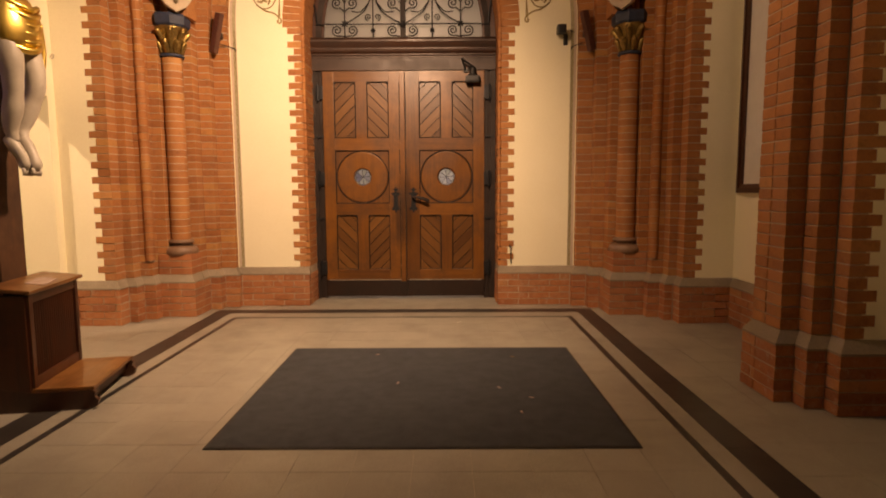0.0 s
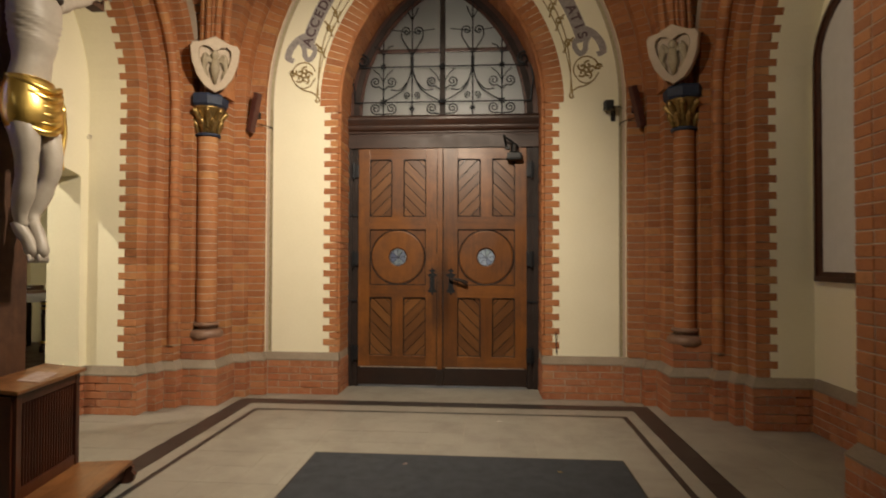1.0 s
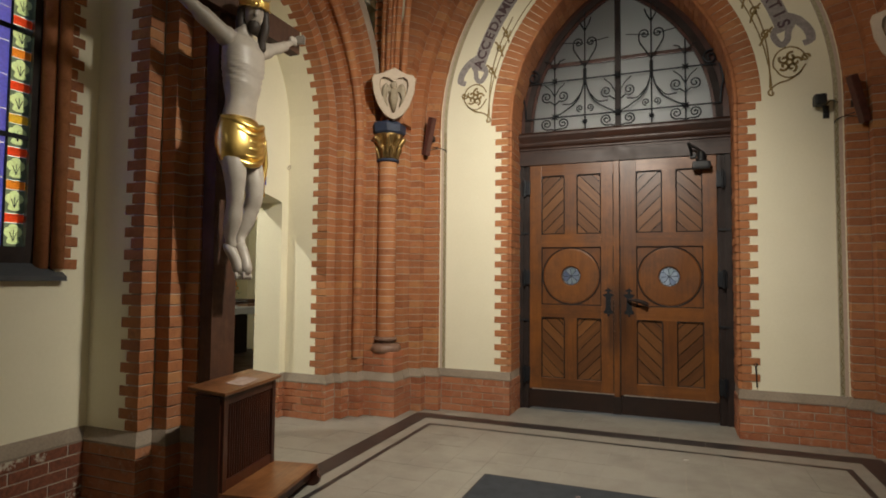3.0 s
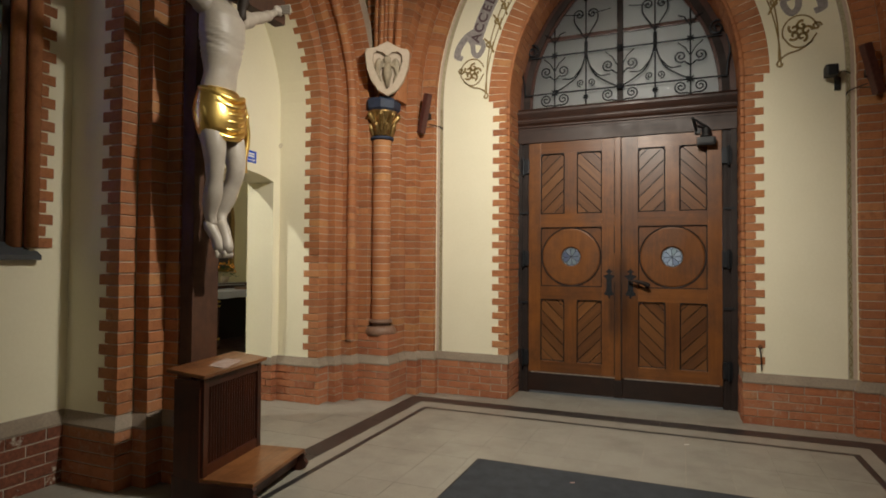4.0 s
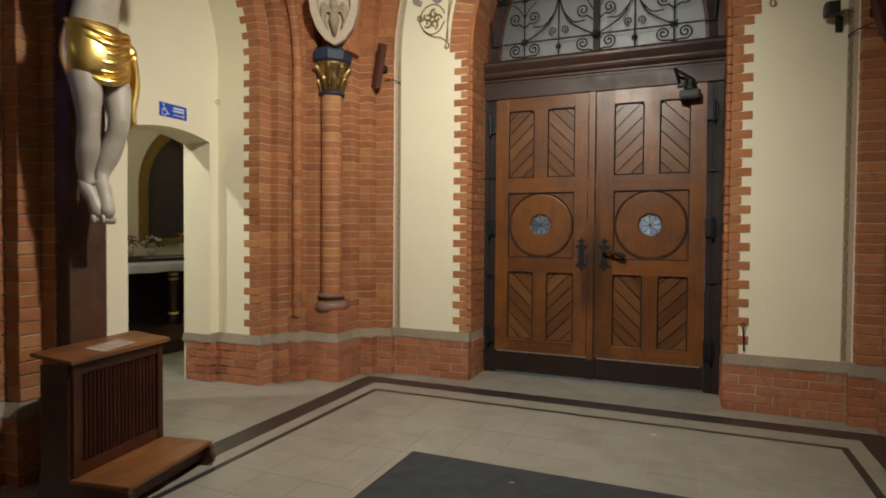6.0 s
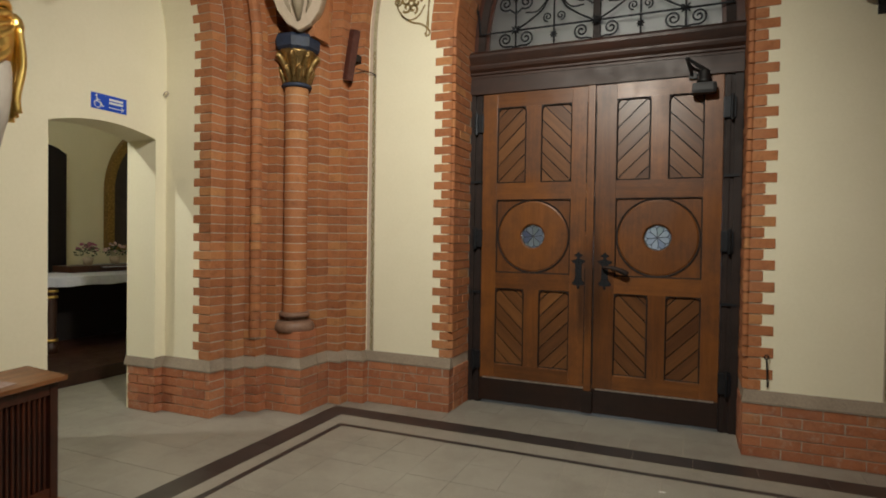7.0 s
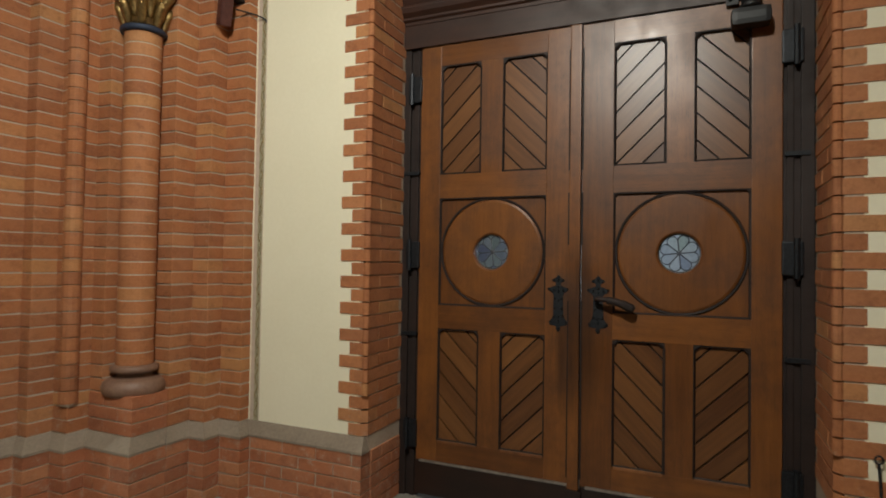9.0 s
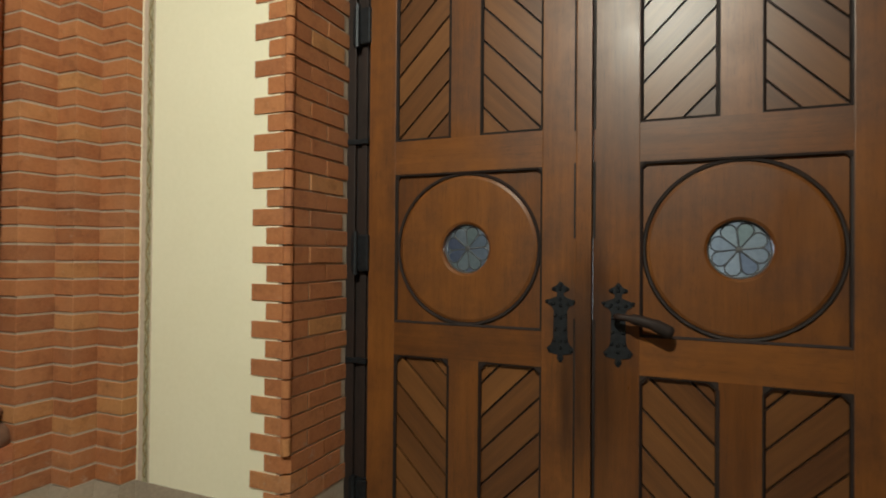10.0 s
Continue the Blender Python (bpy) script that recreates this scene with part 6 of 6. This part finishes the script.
# ---- side chapel seen through the passage ----
rugx = -6.35
altar = thing("side_altar", (rugx, 0.6, FL), "dark wooden side altar table with gilded legs", "altar")
bpy.context.view_layer.update()
placed("platform", boxed(-7.3, -4.9, -1.0, 2.6, FL, 0.16, bevel=0.01), OAK_DARK_X, altar, "dark wooden platform")
placed("tabletop", boxed(-6.78, -5.95, -0.55, 2.3, 0.975, 1.03), OAK_DARK_X, altar)
placed("rear_panel", boxed(-6.75, -6.7, 0.1, 2.2, 0.16, 0.975), NEAR_BLACK, altar)
for y in (-0.35, 0.75, 1.65):
    leg = placed("leg", lathe(bmesh.new(), [(0.0, 0.16), (0.075, 0.16), (0.075, 0.24), (0.05, 0.27), (0.052, 0.4), (0.06, 0.7), (0.05, 0.80), (0.062, 0.9), (0.085, 0.975), (0.0, 0.975)], -6.02, y, 18), OAK_DARK_X, altar, "dark turned leg", True)
    for z in (0.29, 0.79, 0.86):
        bm = lathe(bmesh.new(), [(0.045, z), (0.07, z + 0.004), (0.074, z + 0.018), (0.07, z + 0.032), (0.045, z + 0.036)], -6.02, y, 18)
        pattern(bm, altar.matrix_world.inverted())
        part("gilded_ring", bm, GOLD, leg, "gilded ring", True)
bm = bmesh.new()
n = 40
rows = []
for i in range(n + 1):
    y = -0.58 + 2.94 * i / n
    d = 0.006 * math.sin(i * 1.7)
    hem = 0.925 + 0.006 * math.sin(i * 0.9)
    rows.append([(-6.80, y, 1.038), (-5.94, y, 1.038), (-5.925, y, 1.03), (-5.918 + d, y, 0.98), (-5.914 + d, y, hem), (-5.925 + d, y, hem), (-5.938, y, 1.027), (-6.80, y, 1.031)])
sweep(bm, rows)
tagged(part("altar_cloth", bm, LINEN), "white linen cloth hanging over the altar edge", "cloth")
bm = bmesh.new()
rows = []
for i in range(25):
    y = -0.75 + 0.95 * i / 24
    d = 0.02 * math.sin(i * 1.3)
    rows.append([(-6.86 + d, y, 0.97), (-6.86 + d * 1.5, y, 0.36 + 0.02 * math.sin(i * 0.5)), (-6.868 + d * 1.5, y, 0.36 + 0.02 * math.sin(i * 0.5)), (-6.868 + d, y, 0.97)])
tagged(part("altar_hanging", sweep(bm, rows), LINEN), "pale cloth hanging behind the altar table", "cloth")
shelf = thing("altar_shelf", (-6.6, 0.9, 1.04), "low brown wooden shelf with a lace cloth on the altar", "shelf")
bpy.context.view_layer.update()
placed("board", boxed(-6.85, -6.5, 0.2, 2.2, 1.04, 1.125, bevel=0.006), RED_OAK, shelf)
bm = bmesh.new()
for i in range(16):                                    # lace with a scalloped, drooping edge
    y0 = 0.62 + 0.08 * i
    poly = [(-6.72, y0), (-6.72, y0 + 0.08)] + [(-6.46 + 0.03 * math.sin(math.pi * k / 6), y0 + 0.08 - 0.08 * k / 6) for k in range(7)]
    lo, hi = [[bm.verts.new((x, y, z - (0.03 if x > -6.5 else 0))) for x, y in poly] for z in (1.127, 1.131)]
    bm.faces.new(lo[::-1])
    bm.faces.new(hi)
placed("lace", bm, LINEN, shelf)
bookstand = tagged(part("missal", boxed(-6.2, -5.98, 1.35, 1.62, 1.04, 1.08, bevel=0.006), BASE_STONE), "closed old book lying on the altar cloth", "book")


def bouquet(x, y, z, petals, label, spread=0.14):
    pot = thing("flower_pot", (x, y, z), label, "flowers", "altar flowers")
    bpy.context.view_layer.update()
    placed("pot", lathe(bmesh.new(), [(0.0, z), (0.05, z), (0.07, z + 0.10), (0.062, z + 0.10), (0.0, z + 0.08)], x, y, 14), SHIELD_PAINT, pot, "", True)
    g = random.Random(int(abs(y) * 100))
    bm = bmesh.new()
    for _ in range(60):
        a, e, r = g.uniform(0, 6.28), g.uniform(-0.2, 1.4), g.uniform(0.5, 1.0) * spread
        p = Vector((x + r * math.cos(a) * math.cos(e), y + r * math.sin(a) * math.cos(e), z + 0.13 + r * math.sin(e)))
        q = p + Vector((g.uniform(-1, 1), g.uniform(-1, 1), g.uniform(-0.3, 0.6))) * 0.05
        sidew = (q - p).orthogonal().normalized() * 0.017
        bm.faces.new([bm.verts.new(v) for v in (p, (p + q) / 2 + sidew, q, (p + q) / 2 - sidew)])
    tagged(placed("foliage", bm, LEAF, pot), kind="stuff")
    bm = bmesh.new()
    for _ in range(26):
        a, e, r = g.uniform(0, 6.28), g.uniform(0.1, 1.5), g.uniform(0.75, 1.05) * spread
        p = (x + r * math.cos(a) * math.cos(e), y + r * math.sin(a) * math.cos(e), z + 0.15 + r * math.sin(e))
        bmesh.ops.create_icosphere(bm, subdivisions=1, radius=g.uniform(0.014, 0.024), matrix=Matrix.LocRotScale(p, Euler((a, e, 0)), (1, 1, 0.6)))
    tagged(placed("blooms", bm, petals, pot), kind="stuff")


bouquet(-6.68, 0.56, 1.126, BLOOM_PINK, "potted purple and pink flowers on the altar shelf", 0.15)
bouquet(-6.68, 0.95, 1.132, BLOOM_PALE, "potted pale pink flowers on the altar shelf", 0.15)
bouquet(-6.68, 1.65, 1.132, BLOOM_YELLOW, "bunch of orange roses in a pot on the altar", 0.22)

# gilded pointed frame on the chapel wall, and a doorway whose darkness is a near-black slab
icon = thing("altarpiece", (-7.35, 1.93, 1.3), "dark painted altarpiece in a gilded pointed frame", "altarpiece")
bpy.context.view_layer.update()


def lancet(half, z0, zs, n=14):
    arc = [(half - 2 * half * (1 - math.cos(math.pi / 3 * k / n)), zs + 2 * half * math.sin(math.pi / 3 * k / n)) for k in range(n + 1)]
    return [(half, z0)] + arc + [(-u, z) for u, z in arc[-2::-1]] + [(-half, z0)]


a, b = lancet(0.62, 1.3, 2.2), lancet(0.52, 1.38, 2.2)
bm = bmesh.new()
rows = [[(x, 1.93 + u, z) for u, z in pts] for pts, x in ((a, -7.4), (a, -7.30), (b, -7.29), (b, -7.36))]
rings = [[bm.verts.new(p) for p in r] for r in rows]
for p, q in zip(rings, rings[1:]):
    for i in range(len(p)):
        j = (i + 1) % len(p)
        bm.faces.new((p[i], p[j], q[j], q[i]))
placed("gilded_frame", bm, OLD_GOLD, icon)
bm = bmesh.new()
bm.faces.new([bm.verts.new((-7.355, 1.93 + u, z)) for u, z in b])
placed("painting", bm, speckled("dark_painting", (0.015, 0.012, 0.02), (0.07, 0.05, 0.05), 9, 0.4), icon)
# solid slab before the wall; its black colour stands for the opening's shade
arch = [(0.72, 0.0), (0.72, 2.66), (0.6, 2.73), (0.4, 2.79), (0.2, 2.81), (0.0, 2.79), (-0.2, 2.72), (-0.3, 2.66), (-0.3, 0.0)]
dark_opening = tagged(part("chapel_doorway", sweep(bmesh.new(), [[(x, y, z) for y, z in arch] for x in (-7.39, -7.36)]), NEAR_BLACK), "near-black slab standing in for the unlit doorway in the chapel wall", "doorway", kind="structure")

# dark bench end beside the east pier
bench = thing("bench", (3.0, -4.0, FL), "dark wooden bench with scrolled feet beside the pier", "bench")
bpy.context.view_layer.update()
prof = [(2.86, 0.0), (2.84, 0.03), (2.86, 0.06), (2.93, 0.075), (3.02, 0.12), (3.2, 0.13), (3.2, 0.0)]
placed("foot", sweep(bmesh.new(), [[(x, y, FL + z) for x, z in prof] for y in (-4.02, -3.98)]), OAK_DARK, bench)
placed("foot", sweep(bmesh.new(), [[(x, y, FL + z) for x, z in prof] for y in (-4.62, -4.58)]), OAK_DARK, bench)
placed("panel", boxed(3.08, 3.2, -4.64, -3.96, 0.13, 0.8, bevel=0.004), RED_OAK, bench)
placed("desk_top", boxed(3.0, 3.23, -4.68, -3.92, 0.8, 0.825, bevel=0.005), RED_OAK, bench)
